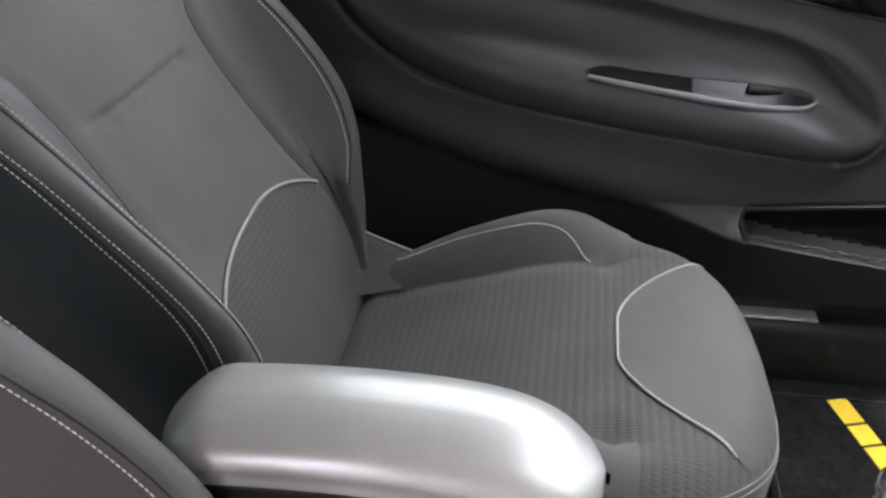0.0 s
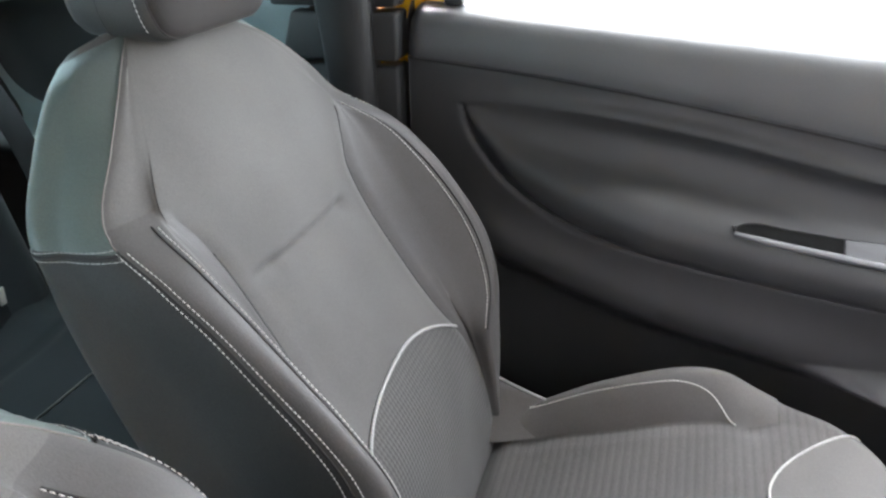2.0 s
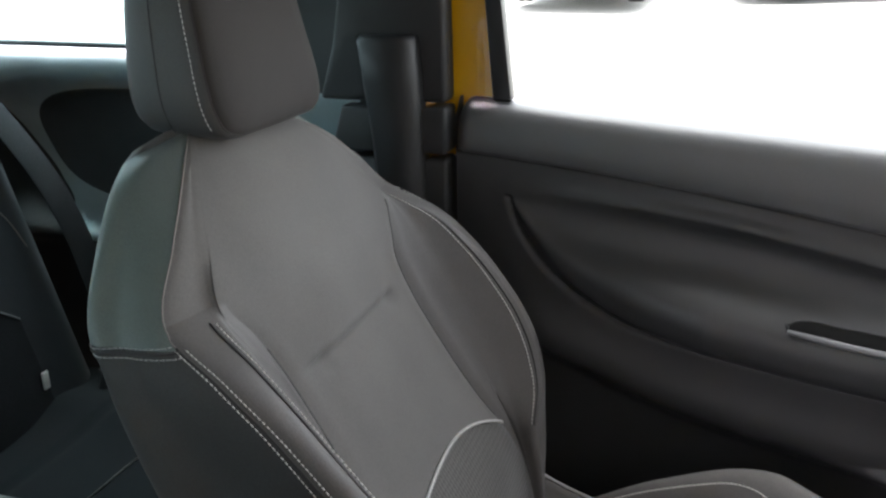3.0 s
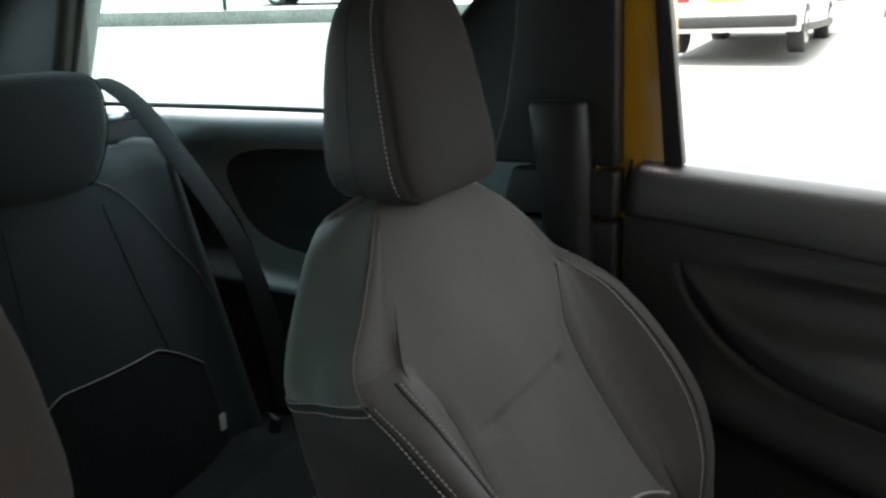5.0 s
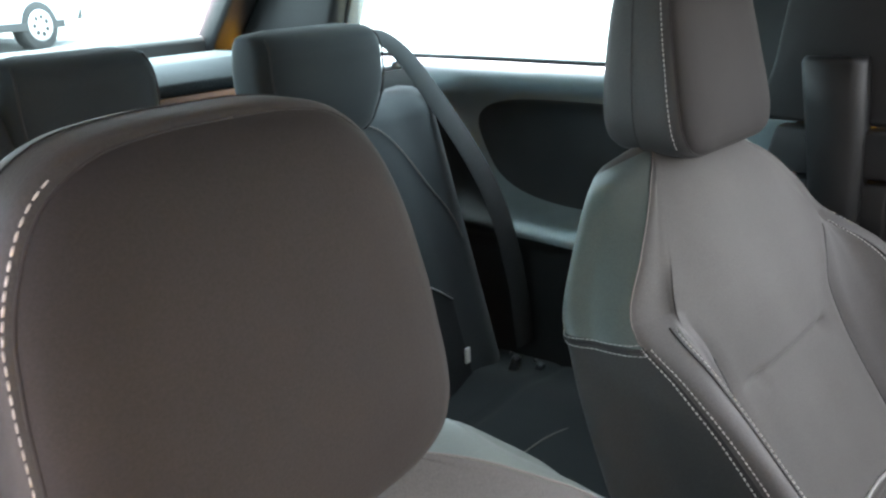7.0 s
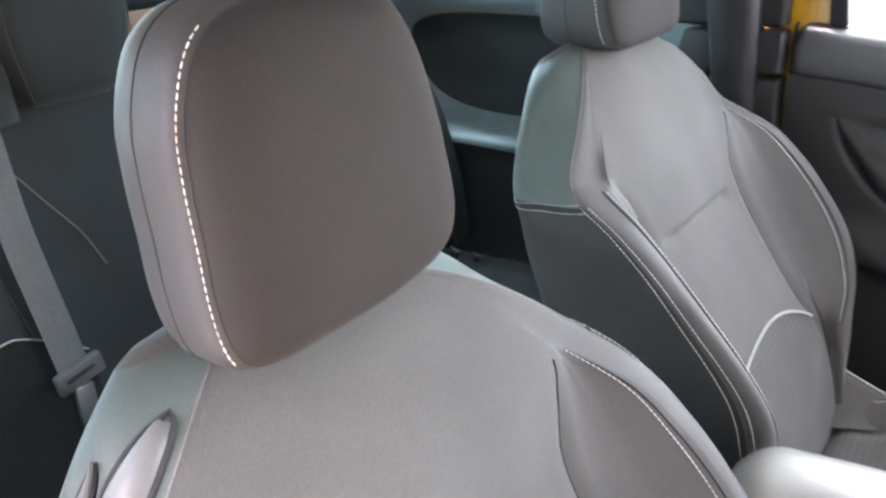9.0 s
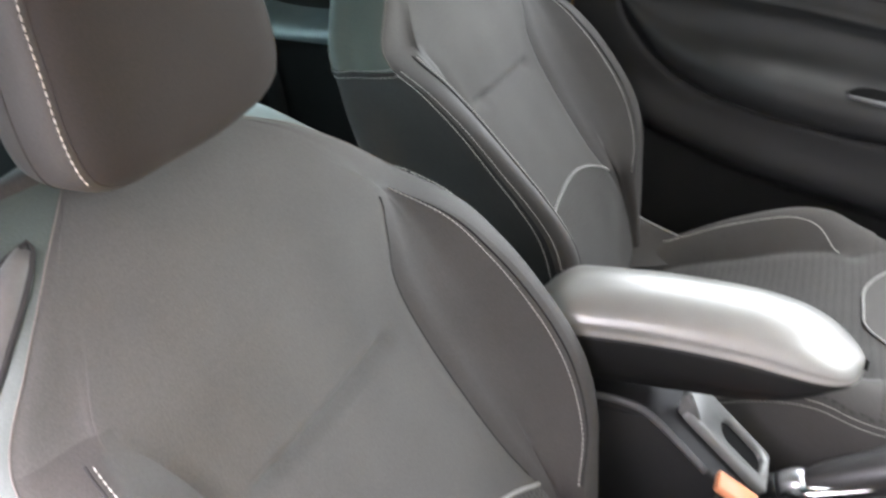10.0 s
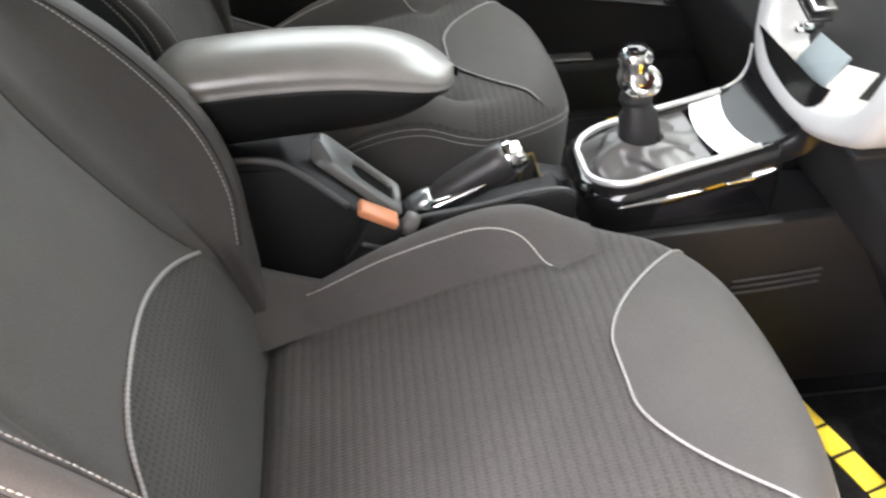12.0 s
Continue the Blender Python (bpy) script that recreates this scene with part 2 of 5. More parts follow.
def grid(name, pts, material, parent=None, label="", closed=False, flip=False, caps=False, smooth=True):
    """A sheet or tube from an array of points, rows x columns."""
    pts = np.asarray(pts, float)
    r, c = pts.shape[:2]
    v = pts.reshape(-1, 3)
    f = grid_faces(r, c, closed, flip)
    if caps:
        lo, hi = tuple(range(c)), tuple(range((r - 1) * c, r * c))
        f += [hi if not flip else hi[::-1], lo[::-1] if not flip else lo]
    return obj(name, v, f, material, parent, label, smooth)


def tube_geo(points, radius, segs=8):
    p = np.asarray(points, float)
    t = np.gradient(p, axis=0)
    t /= np.linalg.norm(t, axis=1)[:, None] + 1e-12
    up = np.array([0, 0, 1.0]) if abs(t[:, 2]).mean() < 0.8 else np.array([1.0, 0, 0])
    a = np.cross(t, up)
    a /= np.linalg.norm(a, axis=1)[:, None] + 1e-12
    b = np.cross(a, t)
    r = np.broadcast_to(np.asarray(radius, float), (len(p),))
    ang = np.linspace(0, 2 * math.pi, segs, endpoint=False)
    ring = p[:, None] + r[:, None, None] * (np.cos(ang)[None, :, None] * a[:, None] + np.sin(ang)[None, :, None] * b[:, None])
    return ring


def tube(name, points, radius, material, parent=None, label="", segs=8):
    return grid(name, tube_geo(points, radius, segs), material, parent, label, closed=True, caps=True)


def stitches(name, points, material, parent, pitch=0.0053, length=0.0038, radius=0.00066):
    """A row of separate stitches along a seam, all in one mesh."""
    p = np.asarray(points, float)
    s = np.r_[0, np.cumsum(np.linalg.norm(np.diff(p, axis=0), axis=1))]
    v, f = [], []
    for d in np.arange(0.002, s[-1] - length, pitch):
        a, b = (np.array([np.interp(q, s, p[:, k]) for k in range(3)]) for q in (d, d + length))
        t = (b - a) / (np.linalg.norm(b - a) + 1e-9)
        u = np.cross(t, (0.3, 0.2, 0.93))
        u /= np.linalg.norm(u)
        w = np.cross(u, t)
        o = len(v)
        for c, k in ((a, 0.6), ((a + b) / 2, 1.0), (b, 0.6)):
            for q in range(4):
                an = q * math.pi / 2
                v.append(c + radius * k * (math.cos(an) * u + math.sin(an) * w))
        f += [(o + r * 4 + q, o + r * 4 + (q + 1) % 4, o + r * 4 + 4 + (q + 1) % 4, o + r * 4 + 4 + q) for r in range(2) for q in range(4)]
        f += [(o + 3, o + 2, o + 1, o), (o + 8, o + 9, o + 10, o + 11)]
    return obj(name, v, f, material, parent)


def box(name, lo, hi, material, parent=None, label="", bevel=0.004, segs=2, rot=None):
    """A box with rounded edges; rot turns it about its middle (degrees)."""
    bm = bmesh.new()
    bmesh.ops.create_cube(bm, size=1)
    lo, hi = Vector(lo), Vector(hi)
    for v in bm.verts:
        v.co = Vector([v.co[k] * (hi[k] - lo[k]) for k in range(3)])
    if bevel:
        bmesh.ops.bevel(bm, geom=list(bm.edges), offset=bevel, segments=segs, profile=0.5, affect='EDGES')
    m = Matrix.Translation((lo + hi) / 2) @ (pose(0, 0, 0, *rot) if rot else Matrix())
    bmesh.ops.transform(bm, matrix=m, verts=bm.verts)
    me = bpy.data.meshes.new(name)
    bm.to_mesh(me)
    bm.free()
    me.materials.append(material)
    me.polygons.foreach_set("use_smooth", [bevel > 0] * len(me.polygons))
    ob = new(name, me)
    if bevel:
        me.set_sharp_from_angle(angle=radians(50))
    if parent is not None:
        ob.parent = parent
        if parent.type == 'EMPTY':
            ob.matrix_parent_inverse = Matrix.Translation(-parent.location)
    if label:
        tagged(ob, label)
    return ob


def prism(name, outline, axis, lo, hi, material, parent=None, label="", bevel=0.0, segs=2):
    """A plate: an outline in the two other axes, pushed from lo to hi along one axis."""
    k = "xyz".index(axis)
    bm = bmesh.new()
    ring = []
    for a, b in outline:
        c = [a, b]
        c.insert(k, lo)
        ring.append(bm.verts.new(c))
    face = bm.faces.new(ring)
    out = bmesh.ops.extrude_face_region(bm, geom=[face])
    d = [0, 0, 0]
    d[k] = hi - lo
    bmesh.ops.translate(bm, vec=d, verts=[g for g in out["geom"] if isinstance(g, bmesh.types.BMVert)])
    bmesh.ops.recalc_face_normals(bm, faces=bm.faces)
    if bevel:
        bmesh.ops.bevel(bm, geom=list(bm.edges), offset=bevel, segments=segs, profile=0.5, affect='EDGES', clamp_overlap=True)
    me = bpy.data.meshes.new(name)
    bm.to_mesh(me)
    bm.free()
    me.materials.append(material)
    me.polygons.foreach_set("use_smooth", [bevel > 0] * len(me.polygons))
    if bevel:
        me.set_sharp_from_angle(angle=radians(40))
    ob = new(name, me)
    if parent is not None:
        ob.parent = parent
        if parent.type == 'EMPTY':
            ob.matrix_parent_inverse = Matrix.Translation(-parent.location)
    if label:
        tagged(ob, label)
    return ob


def sections(name, levels, material, parent=None, label="", n=48, rows=40, power=3.0, caps=True):
    """A soft upholstered block: rounded-box sections keyed by height as (z, middle x, middle y, half depth, half width)."""
    lv = np.asarray(levels, float)
    f = spline(lv[:, 0], lv[:, 1:])
    zs = np.linspace(lv[0, 0], lv[-1, 0], rows)
    vals = f(zs)
    ang = np.linspace(0, 2 * math.pi, n, endpoint=False)
    c, s = np.cos(ang), np.sin(ang)
    cx, cy = np.sign(c) * abs(c) ** (2 / power), np.sign(s) * abs(s) ** (2 / power)
    pts = np.stack([vals[:, 0:1] + np.maximum(vals[:, 2:3], 0.001) * cx, vals[:, 1:2] + np.maximum(vals[:, 3:4], 0.001) * cy, np.broadcast_to(zs[:, None], (rows, n))], -1)
    return grid(name, pts, material, parent, label, closed=True, caps=caps)



# ---- front seats ----
SY = 0.3345                      # middle of the passenger seat
ZL = [.40, .50, .575, .634, .69, .75, .82, .88, .92, .955, .995, 1.03, 1.055]
X0 = [-.258, -.266, -.281, -.301, -.335, -.372, -.413, -.443, -.458, -.473, -.503, -.535, -.575]
AY = [.165, .178, .180, .178, .165, .158, .155, .160, .178, .193, .150, .108, .060]
AX = [.003, .005, .003, .002, 0, 0, 0, 0, 0, -.003, -.004, -.003, -.002]
BY = [.185, .196, .199, .197, .230, .250, .254, .249, .240, .214, .176, .128, .070]
BX = [.010, .014, .022, .034, .066, .084, .084, .066, .037, -.010, -.007, -.005, -.003]
DY = [.220, .240, .252, .262, .270, .277, .280, .281, .279, .258, .203, .138, .066]
DX = [-.02, -.008, .010, .028, .050, .068, .066, .052, .024, -.022, -.014, -.008, -.005]
KY = [.205, .225, .240, .248, .252, .256, .260, .258, .254, .248, .208, .165, .12]
KX = [-.36, -.41, -.445, -.47, -.492, -.517, -.54, -.557, -.566, -.575, -.59, -.605, -.62]


def back_table():
    rows = []
    for k in range(len(ZL)):
        x0 = X0[k]
        a, b, d = (AY[k], x0 + AX[k]), (BY[k], x0 + BX[k]), (DY[k], x0 + DX[k])
        kk = (KY[k], KX[k])
        mid = ((a[0] + b[0]) / 2, a[1] * 0.62 + b[1] * 0.38 - 0.004 * (ZL[k] < 0.94))
        side = (max(d[0], kk[0]) + 0.008, (d[1] * 0.5 + kk[1] * 0.5))
        cols = [(0, x0 + 0.002), (a[0] * 0.5, x0 + 0.002), a, mid, b, d, side, kk, (0, kk[1] - 0.03)]
        rows.append([v for c in cols for v in c])
    return spline(ZL, rows)


BACK = back_table()
COLS = np.arange(-8, 9)


def back_point(z, c):
    """A point of the backrest's skin at height z and column c: 0 middle, 2 valley seam, 4 ridge seam, 5 side seam, 7 back edge, 8 back's middle."""
    half = BACK(z)[0].reshape(9, 2)
    full = np.vstack([np.c_[-half[:0:-1, 0], half[:0:-1, 1]], half])
    c = np.atleast_1d(np.asarray(c, float))
    y, x = spline(COLS, full)(c).T
    x = x - 0.0095 * np.exp(-((z - 0.853 - .05 * np.clip(-y - .06, 0, 1)) / 0.0075) ** 2) / (1 + np.exp((abs(y + .014) - 0.11) / 0.007)) - 0.0025 * np.exp(-((z - 0.853) / 0.012) ** 2 - ((abs(y) - 0.092) / 0.012) ** 2) * (abs(c) < 2.2)
    x = x + 0.006 * np.exp(-((z - 0.915) / 0.045) ** 2) * np.exp(-(y / 0.12) ** 2) * (abs(c) < 3)
    x = x - 0.006 * np.exp(-((abs(c) - 2) / 0.12) ** 2) * min(max((z - 0.6) / 0.06, 0), 1) * min(max((0.95 - z) / 0.06, 0), 1) - 0.0025 * np.exp(-((abs(c) - 5) / 0.10) ** 2) * (z < 0.95)
    x = x + 0.021 * np.exp(-((z - 0.735) / 0.085) ** 2) * np.exp(-((c + 4.4) / 1.1) ** 2) 
    x = x + np.array([0.0016 * noise.noise(Vector((q * 13, z * 13, 1.7))) for q in y])
    return np.stack([x, y + SY - 0.012 * min(max((z - 0.8) / 0.2, 0), 1), np.full_like(y, z)], -1)


def arch(z, y):
    """Bends the rows near the lumbar panel's upper edge into its flat arch."""
    return z - 0.05 * np.minimum(abs(y) / 0.165, 1.15) ** 2.6 * math.exp(-((z - 0.697) / 0.05) ** 2)


def back_seam(zs, col, lift=0.0012):
    """Points along a seam of the backrest, lifted off its skin."""
    out = []
    for z, c in zip(zs, np.broadcast_to(col, (len(zs),))):
        p = back_point(z, c)[0]
        du = back_point(z, c + 0.1)[0] - back_point(z, c - 0.1)[0]
        dv = back_point(z + 0.003, c)[0] - back_point(z - 0.003, c)[0]
        n = np.cross(du, dv)
        n /= np.linalg.norm(n) + 1e-12
        if (n[0] < 0) if abs(c) < 4.7 else (n @ (p - np.array([-0.45, SY, z])) < 0):
            n = -n
        out.append(p + lift * n)
    return np.array(out)


CX = [-.25, -.2, -.1, 0, .05, .1, .14, .2, .25, .285, .32]
CZ = [.468, .478, .508, .54, .551, .560, .564, .566, .554, .53, .49]
BOLH = [.03, .035, .055, .058, .048, .020, .004, .0, .0, 0, 0]
CUSH_Z, BOL_H = spline(CX, CZ), spline(CX, BOLH)


def cush_outline(theta):
    """Plan of the cushion: squarish at the rear, round in front."""
    c, s = math.cos(theta), math.sin(theta)
    p = 2.5 if c > 0 else 2.5 + 7.5 * min(1.0, -c / 0.5)
    ax = 0.272 if c > 0 else 0.288
    r = 1 / (abs(c / ax) ** p + abs(s / 0.254) ** p) ** (1 / p)
    return 0.02 + r * c, r * s


def cush_top(x, y):
    z = float(CUSH_Z(x)[0])
    b = float(BOL_H(x)[0])
    t = min(max((abs(y) - 0.176) / 0.040, 0), 1)
    bump = b * math.sin(math.pi / 2 * t)
    dimple = 0.009 * math.exp(-((x - 0.092) / 0.022) ** 2 - ((abs(y) - 0.175) / 0.03) ** 2) + 0.004 * math.exp(-((x + 0.205) / 0.02) ** 2 - ((abs(y) - 0.17) / 0.04) ** 2)
    z += 0.0022 * noise.noise(Vector((x * 11, y * 11, 0.3))) - dimple
    return z + bump - 0.012 * (1 - min(abs(y) / 0.15, 1) ** 2) * (x < 0.12) * min(max((0.12 - x) / 0.1, 0), 1)


def cush_rho(x, y):
    th = math.atan2(y, x - 0.02)
    ox, oy = cush_outline(th)
    return math.hypot(x - 0.02, y) / math.hypot(ox - 0.02, oy)


def cush_point(x, y, lift=0.0):
    rho = cush_rho(x, y)
    e = max(0.0, (rho - 0.84) / 0.16)
    return np.array([x, y + SY, cush_top(x, y) - 0.03 * e**2.4 + lift])


def rho_point(th, rho, lift=0.0):
    ox, oy = cush_outline(th)
    return cush_point(0.02 + rho * (ox - 0.02), rho * oy, lift)


def build_seat(dx, dy, dzc, dzb, label, outer, rise, head_x, head_y, head_w, head_h, head_top, lean, corner):
    """A front seat, set off from the passenger's: dx, dy and the cushion's and backrest's heights."""
    seat = thing("front_seat", (dx, SY + dy, 0.19), label, "car seat", "front seats")
    MB, MC = Matrix.Translation((dx, dy, dzb)), Matrix.Translation((dx, dy, dzc))
    # backrest skin, cut at its seams
    zs = np.unique(np.r_[np.linspace(.40, .83, 50), np.linspace(.835, .875, 16), np.linspace(.88, .92, 6), np.linspace(.9255, .957, 10), np.linspace(.963, 1.055, 14)])
    lum = int(np.argmin(abs(zs - 0.697)))
    cs = np.linspace(-8, 8, 161)
    P = []
    for z in zs:
        y = back_point(z, cs)[:, 1] - SY
        P.append(np.array([back_point(float(arch(z, yy)) if abs(c) < 2.6 else z, c)[0] for yy, c in zip(y, cs)]))
    P = np.array(P)
    col = lambda c: int(round((c + 8) * 10))
    cuts = collections.defaultdict(list)
    n = len(cs)
    for i in range(len(zs) - 1):
        for j in range(n - 1):
            c, high = abs(cs[j] + 0.05), zs[i] > 0.956
            if c > 5:
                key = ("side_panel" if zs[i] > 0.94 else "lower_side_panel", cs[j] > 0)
            elif c < 2 or high:
                key = ("lumbar_panel" if i < lum else "backrest", 0)
            else:
                key = ("side_bolster" if c < 4 else "bolster_edge", cs[j] > 0)
            cuts[key].append((i * n + j + 1, i * n + j, (i + 1) * n + j, (i + 1) * n + j + 1))
    looks = {"backrest": (FABRIC, "smooth dark grey cloth centre panel with a cross crease"), "lumbar_panel": (LUMBAR, "fine ribbed knit lumbar panel"), "side_bolster": (LEATHER, "padded bolster with stitched ridge"), "bolster_edge": (LEATHER, ""), "side_panel": (SIDEPANEL_LIT, "smooth upper side panel, teal window light put into its grey-green"), "lower_side_panel": (SIDECLOTH, "darker cloth side below the wrap seam")}
    for (nm, side), faces in cuts.items():
        used = sorted({v for f in faces for v in f})
        place = {v: k for k, v in enumerate(used)}
        obj(nm, P.reshape(-1, 3)[used], [tuple(place[v] for v in f)[::-1] for f in faces], looks[nm][0], seat, looks[nm][1])
    # rounded top
    top = []
    for k, (zz, sc) in enumerate(((1.055, 1), (1.062, .9), (1.066, .7), (1.067, .4), (1.067, .02))):
        ring = P[-1].copy()
        mid = np.array([-.605, SY, 0])
        ring = mid + (ring - mid) * sc
        ring[:, 2] = zz
        top.append(ring)
    grid("shoulder_top", top, FABRIC, seat, flip=True)
    # seams
    zr = np.linspace(.64, .949, 60)
    zd = np.linspace(.50, .944, 80)
    for s in (-1, 1):
        rc = 3.72 if s > 0 else -4.0
        stitches("ridge_stitching", back_seam(zr, rc, 0.0016), THREAD, seat, radius=0.0008)
        if outer == 1 or s > 0:
            tube("valley_seam", back_seam(np.linspace(.66, .95 if s > 0 else .90, 60), s * 2.0, 0.0002), 0.0012, SEAM, seat, segs=6)
        tube("ridge_seam", back_seam(zr, rc + s * 0.12, 0.0002), 0.0012, SEAM, seat, segs=6)
        sc = -5.0 if s < 0 else 5.3
        for off in (-0.10, 0.10):
            stitches("side_stitching", back_seam(zd, sc + off, 0.0014), THREAD, seat)
        tube("side_seam", back_seam(zd, sc, -0.0002), 0.0011, SEAM, seat, segs=6)
        zv = np.linspace(.944, 1.055, 30)
        tube("shoulder_seam", back_seam(zv, s * 5.0, 0.0002), 0.0009, EDGECLOTH, seat, segs=6)
        wrap = np.array([back_seam([.945 - 0.006 * (k / 25)], s * (5.0 + 2.4 * k / 25), 0.0012)[0] for k in range(26)])
        stitches("wrap_stitching", wrap, PIPING, seat, 0.005, 0.0043, 0.0006)
        wrap2 = np.array([back_seam([.9385 - 0.006 * (k / 25)], s * (5.0 + 2.4 * k / 25), 0.0012)[0] for k in range(26)])
        stitches("wrap_stitching", wrap2, PIPING, seat, 0.005, 0.0043, 0.0006)
        tube("wrap_seam", (wrap + wrap2) / 2 * np.array([1, 1, 1]), 0.0011, SEAM, seat, segs=6)
    ca = np.linspace(-1.98, 1.98, 70)
    pipe = []
    for c in ca:
        y = back_point(.697, c)[0, 1] - SY
        p = back_point(float(arch(.697, y)), c)[0]
        pipe.append(p + np.array([0.002, 0, 0.001]))
    tube("lumbar_piping", pipe, 0.0021, PIPING, seat, "pale grey piping", segs=8)
    stitches("piping_twist", path3(pipe, 90), THREAD, seat, 0.0058, 0.0034, 0.0027)
    # easy-entry lever in the outer side of the driver's backrest
    if outer < 1:
        for zk, cr, cl in (([1.036, 1.032, 1.02, 1.0, .98, .95, .90], [-5.34, -5.26, -5.24, -5.33, -5.43, -5.5, -5.55], [-5.36, -5.55, -5.83, -6.04, -6.06, -6.06, -6.06]), ([1.022, 1.017, 1.008, .983, .95, .90], [-6.17, -6.13, -6.11, -6.1, -6.1, -6.1], [-6.19, -6.24, -6.32, -6.5, -6.6, -6.65])):
            fr, fl = spline(zk[::-1], cr[::-1]), spline(zk[::-1], cl[::-1])
            lobe, ra, la = [], [], []
            for z in np.r_[np.linspace(zk[-1], zk[1], 26), np.linspace(zk[1], zk[0], 6)[1:]]:
                a, b = float(fr(z)[0]), float(fl(z)[0])
                lobe.append([back_seam([z], a + (b - a) * q, 0.0005 + 0.0055 * math.sin(math.pi * q) ** 0.6)[0] for q in np.linspace(0, 1, 10)])
                ra.append(back_seam([z], a, 0.0004)[0])
                la.append(back_seam([z], b, 0.0004)[0])
            grid("entry_lever", lobe, LEVER, seat, "pale grey plastic easy-entry lever")
            tube("lever_gap", path3(ra + la[::-1], 80), 0.0023, SEAM, seat, "", 8)
    # cushion
    th = np.linspace(0, 2 * math.pi, 240, endpoint=False)
    rh = np.r_[np.linspace(0.001, 0.6, 24), np.linspace(0.62, 1.0, 34)]
    C = [[rho_point(t, r) for t in th] for r in rh]
    edge = np.array(C[-1])
    for dz, sc in ((.012, 1.012), (.03, 1.015), (.06, 1.01), (.10, 1.0), (.16, 0.97)):
        ring = edge.copy()
        mid = np.array([0.02, SY, 0])
        ring[:, :2] = mid[:2] + (ring[:, :2] - mid[:2]) * sc
        ring[:, 2] -= dz
        C.append(ring)
    cut = len(rh)
    cushion = grid("cushion", C[:cut], KNIT, seat, "ribbed knit seat cushion", closed=True)
    grid("cushion_side", C[cut - 1:], FABRIC, seat, "", closed=True)
    for k, (dz, sc) in enumerate(((.004, 1.0075), (.013, 1.0145))):
        ring = edge.copy()
        mid = np.array([0.02, SY, 0])
        ring[:, :2] = mid[:2] + (ring[:, :2] - mid[:2]) * sc
        ring[:, 2] -= dz
        keep = np.vstack([ring[150:], ring[:92]])
        stitches("cushion_edge_stitching", keep, THREAD, seat)
    # front pad
    ys = np.linspace(-.176, .176, 60)
    pad_x = lambda y: 0.104 + 0.117 * max(0.0, (abs(y) - 0.035) / 0.141) ** 1.75
    pad, edge_line = [], []
    for y in ys:
        lo = pad_x(y)
        hi = lo
        while cush_rho(hi, y) < 0.985:
            hi += 0.001
        pad.append([cush_point(lo + (hi - lo) * t, y, 0.0022) for t in np.linspace(0, 1, 26)])
        edge_line.append(cush_point(lo, y, 0.003))
    grid("front_pad", pad, FABRIC, seat, "smooth cloth thigh pad edged with piping", flip=True)
    tube("pad_piping", edge_line, 0.0015, PIPING, seat, "pale grey piping", segs=8)
    stitches("pad_piping_twist", edge_line, THREAD, seat, 0.0058, 0.0034, 0.0019)
    # fabric gussets closing the rear corners, piped on the passenger's seat
    for s in (-1, 1):
        line = path3([(x, SY + s * .222, z) for x, z in ((-.272, .560), (-.262, .548), (-.232, .534), (-.186, .517))], 14)
        if outer == 1:
            tube("corner_piping", line, 0.0019, PIPING, seat, "", 6)
        gus = []
        for k, q in enumerate(line):
            low = np.array([-.290 + .108 * k / 13, SY + s * (.150 + .032 * k / 13), .470 + .012 * k / 13])
            row = [low + (q - low) * f + np.array([0, 0, -.006 * math.sin(math.pi * f)]) for f in np.linspace(0, 1, 8)]
            gus.append(row + [q + (-.002, s * .012, -.008), q + (-.006, s * .022, -.03), q + (-.01, s * .024, -.10)])
        grid("corner_gusset", gus, LEATHER, seat, "", flip=s > 0)
    # cushion bolsters
    for s in (-1, 1):
        patch, seam = [], []
        inner = spline([-.245, -.226, -.167, -.05, .003, .039, .066, .078, .092, .108, .122], [.209, .209, .207, .203, .2, .191, .174, .168, .180, .208, .238])
        for x in np.linspace(-.245, .122, 66):
            yin = float(inner(x)[0])
            ya = min(yin, 0.177)
            yo = yin
            while cush_rho(x, yo) < 0.992:
                yo += 0.001
            yo = max(yo, yin + 0.002)
            patch.append([cush_point(x, s * (ya + (yo - ya) * q), 0.0014 + 0.0018 * min(1, q * 4)) for q in np.linspace(0, 1, 34)])
            if -.225 < x < .074:
                seam.append(cush_point(x, s * (yin + .001), 0.0034))
        grid("cushion_bolster", patch, FABRIC, seat, "padded side bolster of the cushion", flip=(s < 0))
        stitches("cushion_stitching", path3(seam, 80), THREAD, seat, length=0.005, radius=0.001)
    # seat base on its rails
    box("seat_base", (-.22, SY - .2, .24), (.20, SY + .2, .42), BLACK, seat, "black plastic seat base", 0.02, 3)
    for s in (-1, 1):
        box("rail", (-.28, SY + s * .17 - .02, .2), (.26, SY + s * .17 + .02, .245), BLACK, seat, "", 0.004)
        tube("recliner_cover", [(-.27, SY + s * .235, .44), (-.27, SY + s * .262, .44)], .05, BLACK, seat, "", 20)
    # headrest: a padded block whose front panel is edged by a stitched seam
    half = [(0, 0), (.037, -.001), (.068, -.007), (.090, -.023), (.106, -.055), (.115, -.10), (.120, -.145), (.124, -.18), (.123, -.207), (.114, -.226), (.092, -.236), (.05, -.238), (0, -.2385)]
    o = np.array(half + [(-y, z) for y, z in half[-2:0:-1]] + [half[0]])
    o = path3(np.c_[o, np.zeros(len(o))], 121)[:-1, :2]
    mid = np.array([0, -.125])
    rows = []
